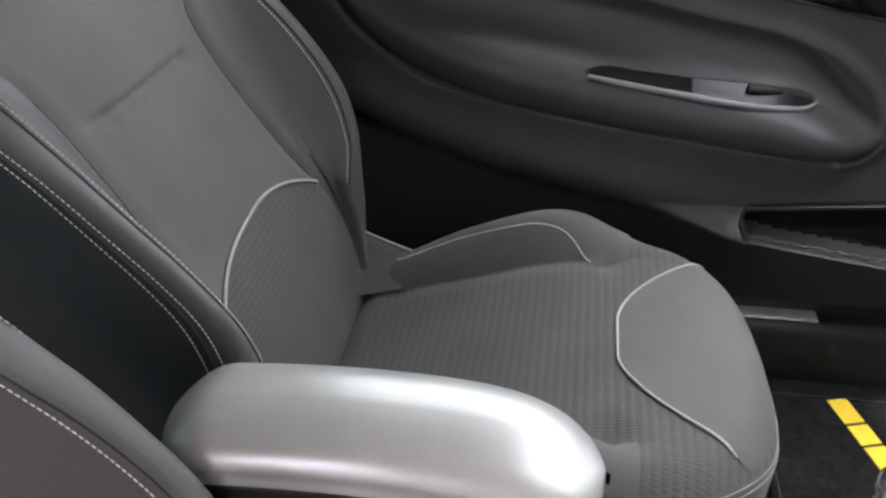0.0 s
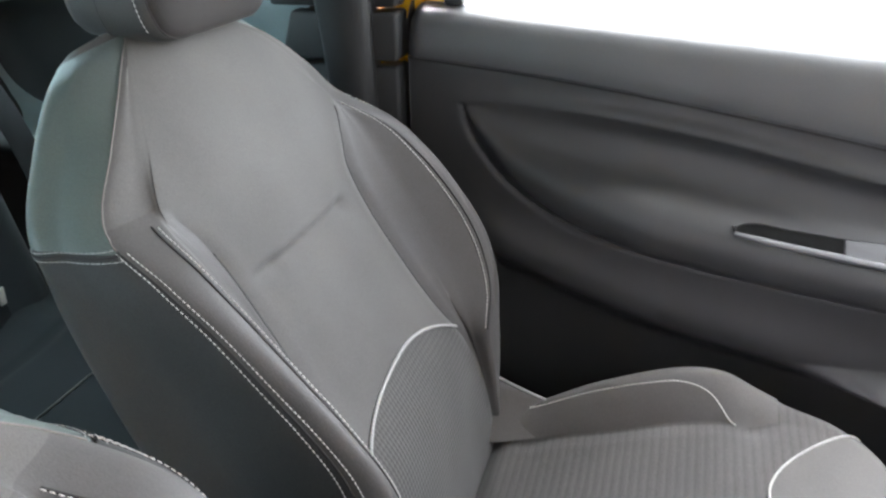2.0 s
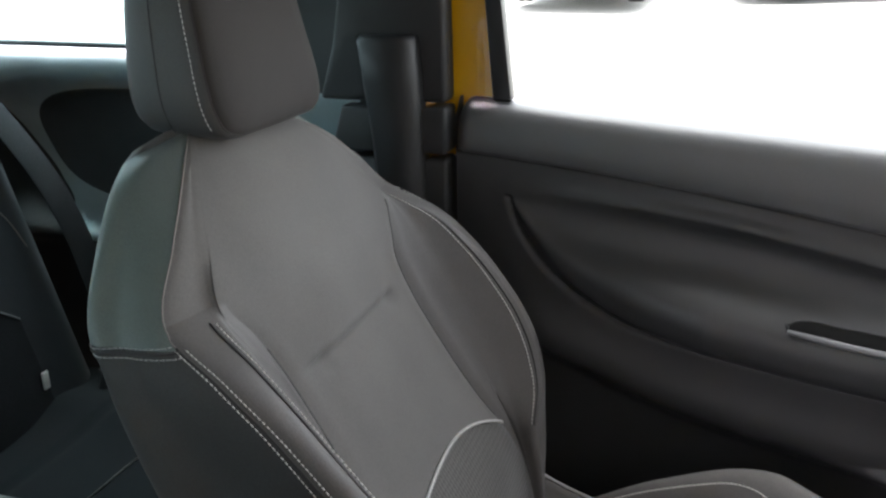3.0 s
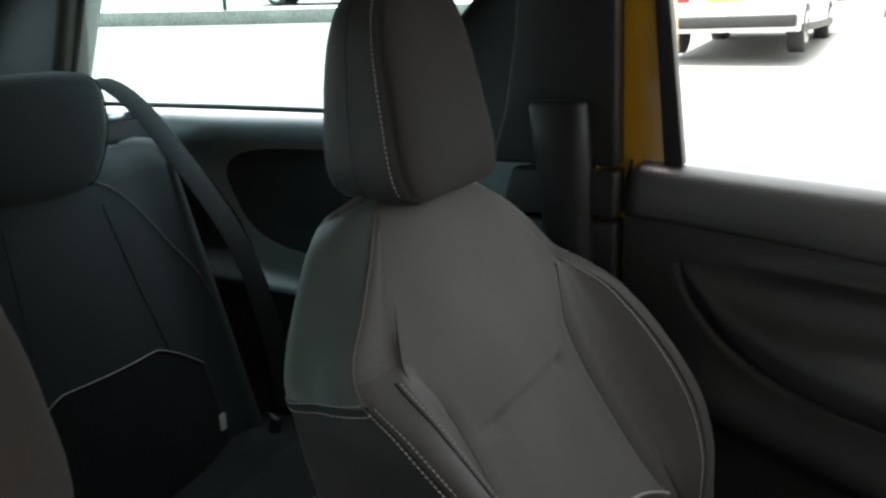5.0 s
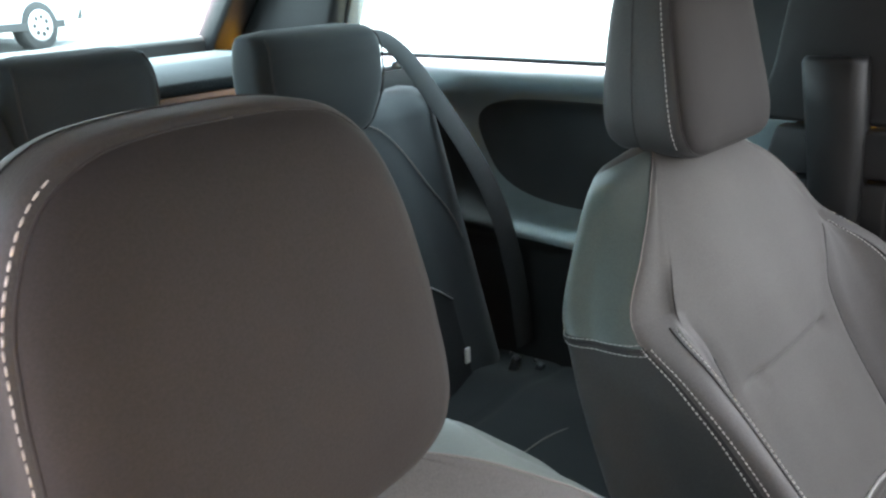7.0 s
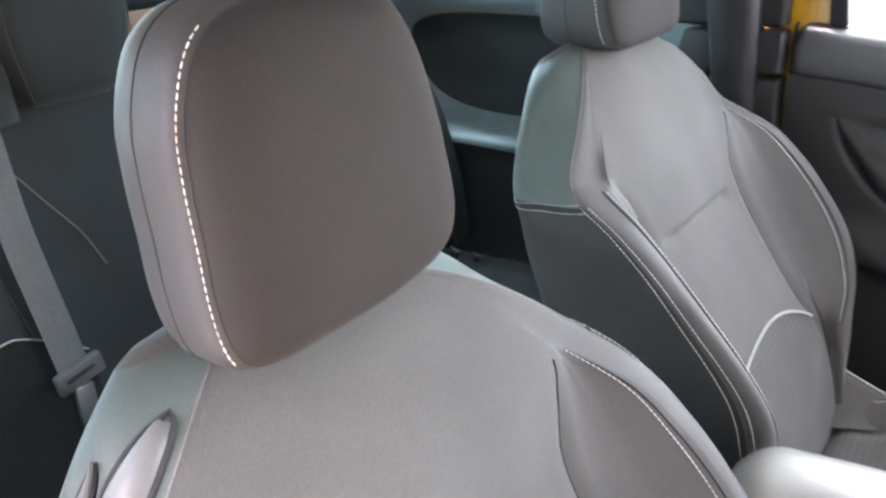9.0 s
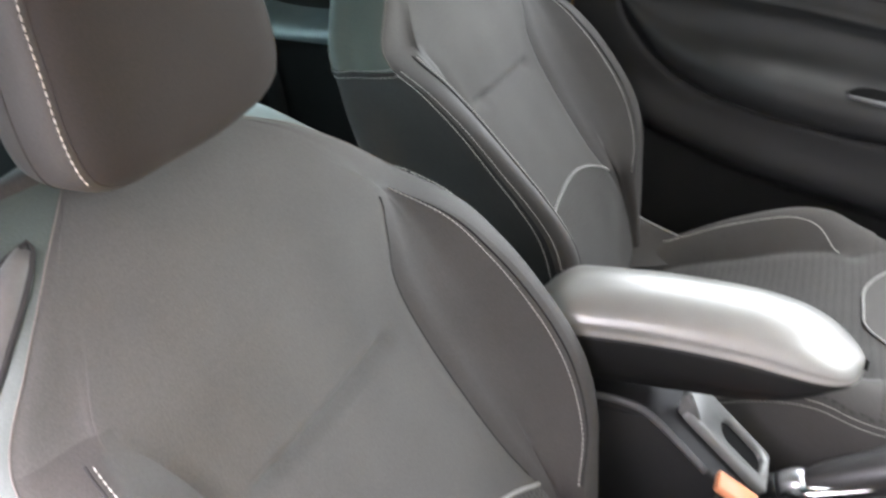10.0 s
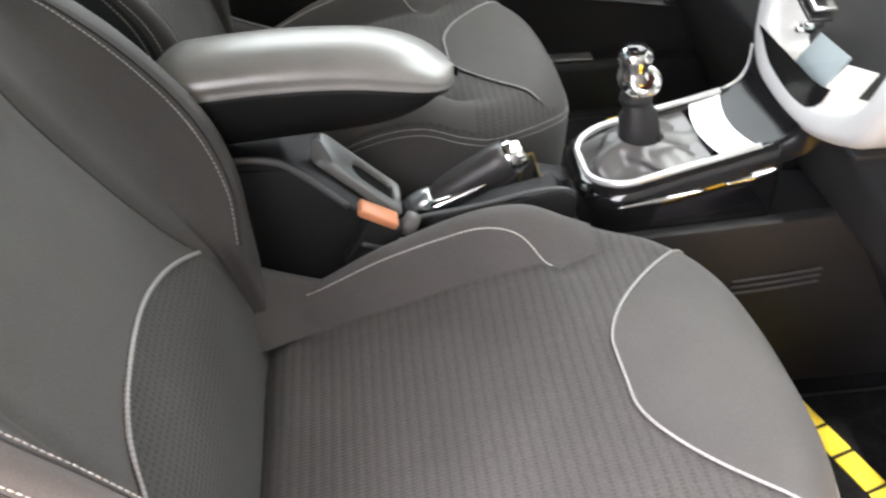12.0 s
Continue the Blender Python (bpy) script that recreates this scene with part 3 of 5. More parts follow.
    for sc, fx in ((.0005, 0), (.3, -.0005), (.6, -.002), (.8, -.005), (.9, -.009), (.95, -.0125), (.965, -.0155), (.985, -.018), (1.0, -.026), (1.004, -.036), (1.004, -.052), (1.002, -.072), (.995, -.088), (.985, -.094), (.97, -.105), (.92, -.116), (.8, -.124), (.5, -.128), (.01, -.129)):
        q = (mid + (o - mid) * sc) * (head_w, 1)
        if corner:
            inner = np.clip((q[:, 0] - .01) / .10, 0, 1) ** 1.5
            q[:, 0] *= 1 - .07 * (q[:, 0] > 0) * np.clip((q[:, 1] + .12) / .12, 0, 1)
            q[:, 0] += .002 * inner * np.exp(-((q[:, 1] + .14) / .06) ** 2)
            q[:, 1] += corner * inner * np.clip((-.12 - q[:, 1]) / .11, 0, 1)
            outer_side = np.clip(-q[:, 0] / .1, 0, 1)
            q[:, 0] += outer_side * (-.004 * min(1, -fx / .03) - .010 * np.clip((q[:, 1] + .20) / .12, 0, 1))
            fx = fx * .6 + max(fx, -.0155)
        tilt = -lean * (q[:, 1] + .238) * head_h
        fx = fx * (1 - (0 if corner else .5) * np.clip((q[:, 1] + .238) / .238, 0, 1) ** 1.5)
        rows.append(np.stack([head_x + fx + tilt, SY + head_y + q[:, 0], head_top + q[:, 1] * head_h], -1))
    rows = np.array(rows)
    head = grid("headrest", rows[6:], HEADSHELL, seat, "thick padded headrest with a stitched edge", closed=True, flip=True)
    grid("front_panel", rows[:7], HEADCLOTH, head, "", closed=True, flip=True)
    tube("headrest_seam", np.vstack([rows[6], rows[6][:1]]), 0.0009, SEAM, head, segs=6)
    tube("rear_seam", np.vstack([rows[11], rows[11][:1]]), 0.0007, SEAM, head, segs=6)
    edge_row = 7 if corner else 8
    st = rows[edge_row] + (rows[edge_row] - rows[edge_row].mean(0)) * 0.009
    for part_line in (rows[10][16:48], st[77:109]):
        stitches("headrest_stitching", path3(part_line, 120), THREAD, head, radius=0.0006)
    for sg in (1, -1):
        tube("headrest_post", [(-.59, SY + head_y + sg * .055, 1.03), (-.57, SY + head_y + sg * .055, 1.09)], .0065, BLACK, seat, "", 12)
    for ob in seat.children_recursive:
        low = ob.name.split(".")[0] in ("cushion", "cushion_side", "front_pad", "pad_piping", "pad_piping_twist", "cushion_bolster", "cushion_stitching", "cushion_edge_stitching", "corner_piping", "corner_gusset", "seat_base", "rail", "recliner_cover")
        if not low and "head" not in ob.name and ob.parent == seat:
            for v in ob.data.vertices:
                if v.co.y < SY:
                    v.co.y = SY + (v.co.y - SY) * outer
        if not low and "head" not in ob.name and ob.parent == seat:
            for v in ob.data.vertices:
                if v.co.z > 0.957:
                    front = min(1.0, max(0.0, (v.co.x + 0.625) / 0.05))
                    drop = 0.30 * (outer < 1) * (1 - front) * min(1.0, max(0.0, (v.co.y - SY) / 0.06))
                    v.co.z = 0.957 + (v.co.z - 0.957) * (1 + (rise - 1) * front - drop)
        ob.data.transform(MC if low else MB)
    return seat


build_seat(0, 0, 0, 0, "dark grey cloth passenger seat with pale contrast stitching and piping", 1.0, 1.36, -0.512, 0.019, 0.972, 1.0, 1.314, 0.23, 0.0)
build_seat(0.095, -0.715, -0.006, -0.045, "dark grey cloth driver's seat beside the centre armrest, pale stitching", 0.88, 1.14, -0.478, -0.0155, 0.875, 0.87, 1.281, 0.10, 0.014)

# ---- rear bench ----
rear_back = thing("rear_bench", (-1.2, 0, 0.5), "dark cloth rear bench backrest with black lumbar inserts", "car seat")
def rear_x(z):
    return -1.085 - (z - 0.58) * 0.30

def rear_skin(y, z, lift=0.0):
    loc = min(abs(y - c) for c in (0.33, -0.38))
    edge = max(0.0, (abs(y + 0.025) - 0.60) / 0.08)
    return np.array([rear_x(z) - 0.025 * math.exp(-((loc - 0.2) / 0.05) ** 2) * 0.3 + 0.02 * math.exp(-(loc / 0.15) ** 2) - 0.05 * edge**2 + lift, y, z])

ys = np.linspace(-.70, .65, 110)
zsr = np.linspace(.50, 1.04, 50)
sk = [[rear_skin(y, z) for y in ys] for z in zsr]
for k, (dx, dz) in enumerate(((-.02, .02), (-.05, .03), (-.09, .03), (-.13, .02), (-.14, -.1))):
    sk.append([np.array(p) + np.array([dx, 0, dz]) for p in sk[49]])
grid("backrest", sk, REARCLOTH, rear_back, "", flip=True)
for c in (0.33, -0.38):
    out = []
    for k in range(40):
        y = c - .19 + .38 * k / 39
        zt = 0.762 - 0.06 * max(0, (abs(y - c) - 0.09) / 0.10) ** 1.3
        out.append([rear_skin(y, .50 + (zt - .50) * t, 0.003) for t in np.linspace(0, 1, 20)])
    grid("lumbar_insert", out, REARDARK, rear_back, "black knit lumbar insert", flip=False)
    tube("insert_piping", [np.array(r[-1]) + (0.002, 0, 0) for r in out], 0.0014, PIPING, rear_back, "", 6)
    for s in (-1, 1):
        line = [rear_skin(c + s * d, z, 0.003) for d, z in ((.07, 1.055 - .01), (.12, 1.02), (.165, .975), (.215, .90), (.245, .85), (.262, .80))]
        tube("side_piping", path3(line, 40), 0.0013, EDGECLOTH, rear_back, "", 6)
        g = [rear_skin(c + s * d, z, 0.0005) for d, z in ((.09, 1.0), (.10, .9), (.115, .8), (.125, .74))]
        tube("panel_seam", path3(g, 30), 0.0014, SEAM, rear_back, "", 6)

rear_cush = thing("rear_seat_cushion", (-.85, 0, .3), "rear bench cushion with a cross seam, cloth darkened for shade", "car seat")
cz = lambda x, y: .545 + 0.01 * math.cos((x + .85) * 5) - 0.09 * max(0, (x + .66) / .1) ** 2 + 0.012 * math.exp(-((min(abs(y - .33), abs(y + .38)) - .2) / .06) ** 2)
rows = []
for x in np.linspace(-1.12, -.56, 50):
    rows.append([(x, y, cz(x, y) - 0.004 * math.exp(-((x + .97) / .008) ** 2)) for y in np.linspace(-.70, .66, 60)])
rows.append([(x + .01, y, .32) for x, y, z in rows[-1]])
grid("cushion", rows, REARSEAT_SHADED, rear_cush, "")
for s in (.33, -.38):
    pts = [(-.70, s - .2, cz(-.7, s - .2) + .002), (-.78, s - .19, cz(-.78, s - .19) + .002), (-.83, s - .12, cz(-.83, s - .12) + .002), (-.84, s, cz(-.84, s) + .002), (-.83, s + .12, cz(-.83, s) + .002), (-.78, s + .19, cz(-.78, s) + .003), (-.70, s + .2, cz(-.7, s) + .003)]
    tube("cushion_piping", path3(pts, 50), 0.0014, EDGECLOTH, rear_cush, "", 6)
tagp = box("fabric_tag", (-1.085, .506, .585), (-1.08, .518, .615), PAPER, rear_back, "small white fabric tag", 0.001)


def rear_headrest(y, w, label):
    h = thing("rear_headrest", (-1.22, y, 1.04), label, "headrest", "rear headrests")
    lv = [(1.028, -1.222, y, .022, w * .62), (1.040, -1.222, y, .038, w * .74), (1.07, -1.223, y, .05, w * .86), (1.11, -1.222, y, .055, w * .97), (1.145, -1.222, y, .055, w), (1.178, -1.222, y, .052, w * .985), (1.197, -1.225, y, .043, w * .95), (1.207, -1.23, y, .024, w * .86), (1.2105, -1.235, y, .003, w * .6)]
    a = sections("pad", lv, REARCLOTH, h, "", 64, 40, 4.0)
    f = spline([l[0] for l in lv], [l[1:] for l in lv])
    for s in (-1, 1):
        ln = []
        for z in np.linspace(1.035, 1.2, 24):
            x, yy, d, ww = f(z)[0]
            ln.append((x + d * 0.90, yy + s * ww * 0.88, z))
        tube("edge_seam", ln, 0.0016, SEAM, h, "", 6)
        tube("post", [(-1.23, y + s * .05, 1.0), (-1.23, y + s * .05, 1.06)], .006, CHROME, h, "", 10)
    return h


rear_headrest(.315, .132, "dark cloth outer rear headrest above the bench")
rear_headrest(-.082, .104, "dark cloth middle rear headrest, lower and narrower")
rear_headrest(-.385, .125, "dark cloth outer rear headrest behind the driver")

# ---- centre armrest, console, handbrake, gear lever ----
armrest = thing("folding_armrest", (-.09, -.075, .45), "grey leatherette centre armrest with a black underside", "armrest")
AC = -0.038
lid_f = spline([0, .15, .3, .43, .55, .66, .74, .81, .87, .94, 1.0], [[0, 1], [.3, .97], [.55, .89], [.75, .76], [.88, .60], [.95, .44], [.975, .33], [.968, .23], [.974, .14], [.995, .06], [1.0, 0]])
LID = [(math.copysign(1, q) * lid_f(abs(q))[0][0], lid_f(abs(q))[0][1]) for q in np.linspace(-1, 1, 61)]
xs_arm = -.262 + .342 * (1 - np.cos(np.linspace(0, math.pi, 90))) / 2
rows, low = [], []
for x in xs_arm:
    t = (x + .262) / .338
    endf = max(0.0, (t - .6) / .4)
    endb = max(0.0, (.12 - t) / .12)
    w = .060 * math.sqrt(max(0.0, 1 - endf**5 * .999)) * math.sqrt(max(0.02, 1 - endb**2.5 * .8))
    topz = .753 + .011 * math.sin(math.pi * min(1, t * 1.05)) - .036 * endf**3.0 - .018 * endb**2
    rim = .711 + .016 * math.sin(math.pi * min(1, 0.1 + t * .85)) - .010 * endf**2
    ring = [(x, AC - w * uq, rim + (topz - rim) * vq) for uq, vq in LID]
    rows.append(ring)
    botz = .653 + .024 * t + .028 * endf**2.6
    low.append([(x - .004, AC + w * q, z) for q, z in ((.985, rim + .001), (1.0, rim - .006), (.97, (rim + botz) / 2), (.86, botz + .005), (.6, botz), (-.6, botz), (-.86, botz + .005), (-.97, (rim + botz) / 2), (-1.0, rim - .006), (-.985, rim + .001))])
grid("armrest_lid", rows, ARMPAD, armrest, "grey leatherette padded lid, shiny on top", flip=False, caps=False)
obj("lid_end", rows[-1], [tuple(range(61))], ARMPAD, armrest)
obj("lid_end", rows[0], [tuple(range(60, -1, -1))], ARMPAD, armrest)
grid("armrest_body", low, UNDER, armrest, "black plastic underside", closed=True, caps=True)
box("hinge_pillar", (-.275, -.09, .40), (-.235, -.01, .70), BLACK, armrest, "", 0.012, 3)

console = thing("centre_console", (.1, -.02, .2), "black plastic centre console with storage bin and tray", "console")
prism("storage_bin", [(-.27, .25), (-.27, .633), (-.128, .633), (-.022, .531), (-.012, .50), (-.01, .25)], 'y', -.085, .035, BLACK, console, "black plastic storage bin with a sloping front", 0.006, 3)
box("bin_edge", (-.20, -.088, .622), (-.125, -.081, .637), DARKTRIM, console, "", 0.003)
# sloping bezel on the bin's front
u = Vector((.118, 0, -.113)).normalized()
def slope(a, y, lift):
    n = Vector((.113, 0, .118)).normalized()
    return tuple(Vector((-.128, y, .636)) + u * a + n * lift)
def slope_ring(a0, a1, y0, y1, r, lift, n=6):
    """A rounded rectangle on the bin's sloping front."""
    out = []
    for ca, cy, q0 in ((a1 - r, y1 - r, 0), (a0 + r, y1 - r, 90), (a0 + r, y0 + r, 180), (a1 - r, y0 + r, 270)):
        for k in range(n + 1):
            q = radians(q0 + 90 * k / n)
            out.append(slope(ca + r * math.cos(q), cy + r * math.sin(q), lift))
    return out
grid("bezel", [slope_ring(.045, .178, -.050, .018, .008, .0), slope_ring(.045, .178, -.050, .018, .008, .008), slope_ring(.049, .175, -.047, .015, .007, .011), slope_ring(.094, .170, -.034, .008, .017, .011), slope_ring(.097, .168, -.032, .006, .016, .007), slope_ring(.097, .168, -.032, .006, .016, .002)], BEZEL, console, "satin grey bezel on the bin's sloping front", closed=True, flip=True)
# black sheet painting the shade inside the bezel's slot
obj("bezel_opening", slope_ring(.096, .169, -.033, .007, .016, .003), [tuple(range(28))], RECESS_SHADE, console, "slot in the bezel, a black sheet for its shade", smooth=False)
prism("bezel_fin", [(-.100, .606), (-.096, .632), (-.088, .634), (-.074, .600), (-.060, .570)], 'y', -.046, -.036, BEZEL, console, "pale grey fin at the top of the bezel", 0.002)
tube("bin_rim", path3([(-.26, -.086, .634), (-.135, -.087, .634), (-.118, -.087, .622), (-.06, -.087, .566)], 24), .0045, MIDTRIM, console, "worn rim of the bin", 8)
# tray between bin and gear lever
prism("tunnel", [(-.05, .2), (-.05, .455), (.03, .47), (.215, .515), (.24, .49), (.7, .49), (.7, .2)], 'y', -.072, .03, BLACK, console, "", 0.005, 2)
prism("tray_edge", [(.0, .46), (.0, .526), (.208, .556), (.224, .546), (.224, .48)], 'y', -.078, -.066, BLACK, console, "", 0.003)
tube("tray_lip", path3([(.0, -.072, .5265), (.1, -.072, .541), (.207, -.072, .5565), (.222, -.072, .549)], 20), .0032, MIDTRIM, console, "", 8)
prism("tunnel_front", [(.20, .2), (.20, .50), (.24, .49), (.7, .49), (.7, .2)], 'y', .03, .085, BLACK, console, "", 0.005, 2)
cable = thing("yellow_cord", (.2, .03, .5), "thin yellow-brown cord end beside the handbrake", "cord")
tube("cord", path3([(.172, .03, .505), (.180, .032, .538), (.187, .034, .546), (.192, .03, .535), (.198, .028, .515), (.205, .026, .508)], 20), .0014, CORD, cable, "", 6)

brake = thing("handbrake", (.0, 0, .5), "black handbrake lever with chrome button and release", "handbrake")
bp = path3([(-.03, .0, .468), (.03, 0, .493), (.09, 0, .527), (.15, 0, .562)], 30)
tube("grip", bp[13:], np.interp(np.arange(17), [0, 2, 5, 14, 16], [.0185, .0215, .0235, .0275, .0255]), GRIP, brake, "dark leather-wrapped grip", 24)
tube("shaft", bp[:9], .0125, BLACK, brake, "", 16)
tube("brake_cone", bp[3:9], [.012, .014, .016, .0175, .0185, .019], DARKTRIM, brake, "", 20)
tube("neck", bp[8:14], [.019, .0205, .0215, .022, .0215, .0195], SATIN, brake, "satin chrome neck of the lever", 24)
tube("button", [(.144, 0, .5595), (.150, 0, .562), (.158, 0, .5655), (.160, 0, .5665), (.168, 0, .570), (.171, 0, .5715)], [.0225, .0238, .0238, .0205, .0195, .011], CHROME, brake, "chrome push button", 24)
tube("release_trim", path3([(.026, -.0175, .495), (.05, -.0215, .507), (.085, -.0235, .5235), (.118, -.0245, .5405)], 14), np.r_[np.linspace(.006, .0108, 4), np.linspace(.0108, .0012, 10)], CHROME, brake, "chrome trim spear", 12)

buckle = thing("belt_buckle", (-.05, -.12, .5), "black belt buckle with an orange release button", "belt buckle")
box("housing", (-.055, -.126, .492), (-.010, -.1, .566), BLACK, buckle, "", 0.006, 3, rot=(0, 30, 0))
box("release_button", (-.0495, -.128, .565), (.0005, -.101, .5755), ORANGE, buckle, "orange release button", 0.003, 2, rot=(0, 30, 0))
box("buckle_slot", (-.046, -.1285, .530), (-.020, -.1255, .536), MIDTRIM, buckle, "", 0.001, 1, rot=(0, 20, 0))
box("buckle_slot", (-.040, -.1285, .512), (-.022, -.1255, .517), MIDTRIM, buckle, "", 0.001, 1, rot=(0, 20, 0))
tube("side_knob", [(.004, -.108, .554), (.010, -.110, .551), (.020, -.112, .546)], [.0125, .0155, .0145], LEVER, buckle, "grey round tongue end", 24)
box("tongue_tip", (-.006, -.124, .524), (.004, -.114, .534), LEVER, buckle, "", 0.002, 2)
tube("buckle_stalk", [(-.05, -.112, .42), (-.042, -.112, .51)], .012, BLACK, buckle, "", 10)

gear = thing("gear_lever", (.31, 0, .49), "chrome gear knob and leather boot in a gloss black surround", "gear lever")
def stadium(x0, x1, y0, y1, z, r, n=10):
    out = []
    for cx, cy, a0 in ((x1 - .01, y1 - .01, 0), (x0 + r, y1 - r, 90), (x0 + r, y0 + r, 180), (x1 - .01, y0 + .01, 270)):
        rr = .01 if cx == x1 - .01 else r
        for k in range(n + 1):
            a = radians(a0 + 90 * k / n)
            out.append((cx + rr * math.cos(a), cy + rr * math.sin(a), z))
    return np.array(out)
def tray_z(x):
    """Height of the gear tray: it climbs towards the dashboard and curls up into it."""
    return np.interp(x, [.20, .25, .35, .43, .464, .482, .49], [.5355, .5455, .568, .588, .600, .613, .625])
def tray_ring(x0, half, r, dz, floor=None, x1=.478):
    q = stadium(x0, x1, -half, half, 0, r)
    q[:, 2] = tray_z(q[:, 0]) + dz if floor is None else floor
    return q
base = [tray_ring(.228, .092, .064, 0, .485), tray_ring(.230, .092, .064, -.034), tray_ring(.232, .090, .063, -.014), tray_ring(.237, .085, .060, -.004), tray_ring(.244, .077, .056, 0), tray_ring(.252, .068, .050, -.001), tray_ring(.255, .065, .048, -.02)]
grid("surround", base, PIANO, gear, "gloss black surround", closed=True, flip=True)
ring = tray_ring(.2475, .0725, .053, .0022, x1=.452)
ring = np.vstack([ring[11:33], ring[33:35]])
ring = np.vstack([[(.452, .0725, tray_z(.452) + .0022)], ring[:-2], [(.452, -.0725, tray_z(.452) + .0022)]])
tube("surround_ring", ring, .0046, BRIGHT, gear, "bright silver trim ring", 10)
well = [[(x, y, tray_z(x) - .006) for y in np.linspace(-.068, .068, 5)] for x in np.linspace(.25, .40, 8)]
grid("boot_floor", well, BOOT, gear)
plate = [[(x + .012 * (abs(y) / .068) ** 2, y, tray_z(x + .012 * (abs(y) / .068) ** 2) + .0006) for y in np.linspace(-.069, .069, 13)] for x in np.linspace(.398, .438, 8)]
grid("silver_plate", plate, BRIGHT, gear, "silver painted plate in front of the boot")
curl = path3([(.440, 0, .5905), (.462, 0, .5995), (.479, 0, .611), (.4875, 0, .628), (.490, 0, .650), (.490, 0, .69)], 24)
fascia = []
for x, _, z in curl:
    w = .0745 + .012 * max(0, (z - .60) / .09)
    fascia.append([(x + .03, -w - .014, z - .012), (x + .004, -w - .010, z - .001), (x, -w, z + .001)] + [(x, y, z + .0002) for y in np.linspace(-w + .006, w - .006, 7)] + [(x, w, z + .001), (x + .004, w + .010, z - .001), (x + .03, w + .014, z - .012)])
grid("fascia", fascia, GLOSSDK, gear, "gloss black panel curling up to the dashboard")
tube("fascia_edge", [(x, .0745 + .012 * max(0, (z - .60) / .09) + .002, z + .0015) for x, _, z in curl[:18]], .0016, BRIGHT, gear, "", 8)
tube("side_spear", path3([(.272, -.0935, .535), (.33, -.094, .544), (.383, -.0935, .5535)], 12), np.r_[np.linspace(.001, .0034, 6), np.linspace(.0034, .001, 6)], CHROME, gear, "chrome spear on the side", 8)
tube("side_spear", path3([(.405, -.0935, .559), (.44, -.0945, .568), (.47, -.0935, .578)], 12), np.r_[np.linspace(.001, .0038, 6), np.linspace(.0038, .001, 6)], CHROME, gear, "", 8)
boot = []
for k in range(14):
    t = k / 13
    z = .552 + .030 * t
    hw, hl = .036 * (1 - t) ** .8 + .0285, .062 * (1 - t) ** .8 + .0295
    ringb = []
    for q in range(48):
        a = 2 * math.pi * q / 48
        fold = 1 + .16 * math.sin(a * 5 + t * 5) * math.sin(math.pi * min(t * 1.1, 1))
        ringb.append((.332 - .010 * t + hl * fold * math.cos(a), hw * fold * math.sin(a), z + .2 * hl * math.cos(a) * (1 - t) + .007 * math.sin(a * 7 + 1.3) * (1 - t) * t * 3))
    boot.append(ringb)
grid("boot", boot, BOOT, gear, "creased black leather boot", closed=True, flip=False)
tube("lever", [(.327, 0, .54), (.322, 0, .575), (.316, 0, .612), (.3145, 0, .620), (.31, 0, .638)], [.0275, .027, .0255, .0195, .0175], BLACK, gear, "black lever sleeve", 20)
tube("collar", [(.31, 0, .634), (.3095, 0, .642)], [.021, .02], DARKTRIM, gear, "", 20)
kp = [(.309, 0, .636), (.3085, 0, .645), (.308, 0, .652), (.307, 0, .660), (.306, 0, .668), (.305, 0, .676), (.3045, 0, .682), (.304, 0, .691), (.303, 0, .699), (.303, 0, .705), (.303, 0, .708)]
tube("knob", kp, [.0165, .0170, .0185, .0225, .0235, .0205, .0195, .0215, .0200, .0150, .007], CHROME, gear, "round chrome knob", 28)
def around(cx, cy, cz, r, ax, n=40):
    """A ring of points about a tilted axis."""
    ax = Vector(ax).normalized()
    u1 = ax.cross(Vector((0, 0, 1))).normalized()
    u2 = ax.cross(u1)
    return [tuple(Vector((cx, cy, cz)) + r * (math.cos(a) * u1 + math.sin(a) * u2)) for a in np.linspace(0, 2 * math.pi, n)]
tube("knob_ring", around(.3125, -.0185, .6690, .0150, (-.12, -.86, .48)), .0052, CHROME, gear, "thick chrome ring round the window", 10)
tube("knob_window", [(.3145, -.008, .6640), (.3120, -.0205, .6702)], [.0132, .0128], WINE, gear, "dark window in the knob", 20)
tube("knob_cap", [(.303, -.002, .703), (.303, -.002, .7082)], [.0150, .012], PIANO, gear, "black gear map cap", 20)

# ---- dashboard ----
dash = thing("dashboard", (.75, 0, .5), "dark dashboard with a silver framed centre stack", "dashboard")
prism("dash_body", [(.60, .47), (.56, .60), (.58, .74), (.56, .86), (.60, .94), (.80, 1.0), (1.15, 1.02), (1.15, .2), (.75, .2)], 'y', -.70, .68, DARKTRIM, dash, "", 0.02, 3)
prism("centre_panel", [(.56, .50), (.535, .60), (.552, .74), (.585, .90), (.70, .90), (.70, .5)], 'y', -.235, .115, BLACK, dash, "", 0.012, 3)
uline = [(.550, .128, .90), (.526, .118, .79), (.504, .106, .712), (.499, .088, .660), (.497, .056, .632), (.497, .010, .621), (.497, -.055, .6185), (.497, -.115, .629), (.498, -.165, .648), (.499, -.205, .672), (.504, -.226, .712), (.526, -.238, .79), (.550, -.248, .90)]
up = path3(uline, 90)
wide = []
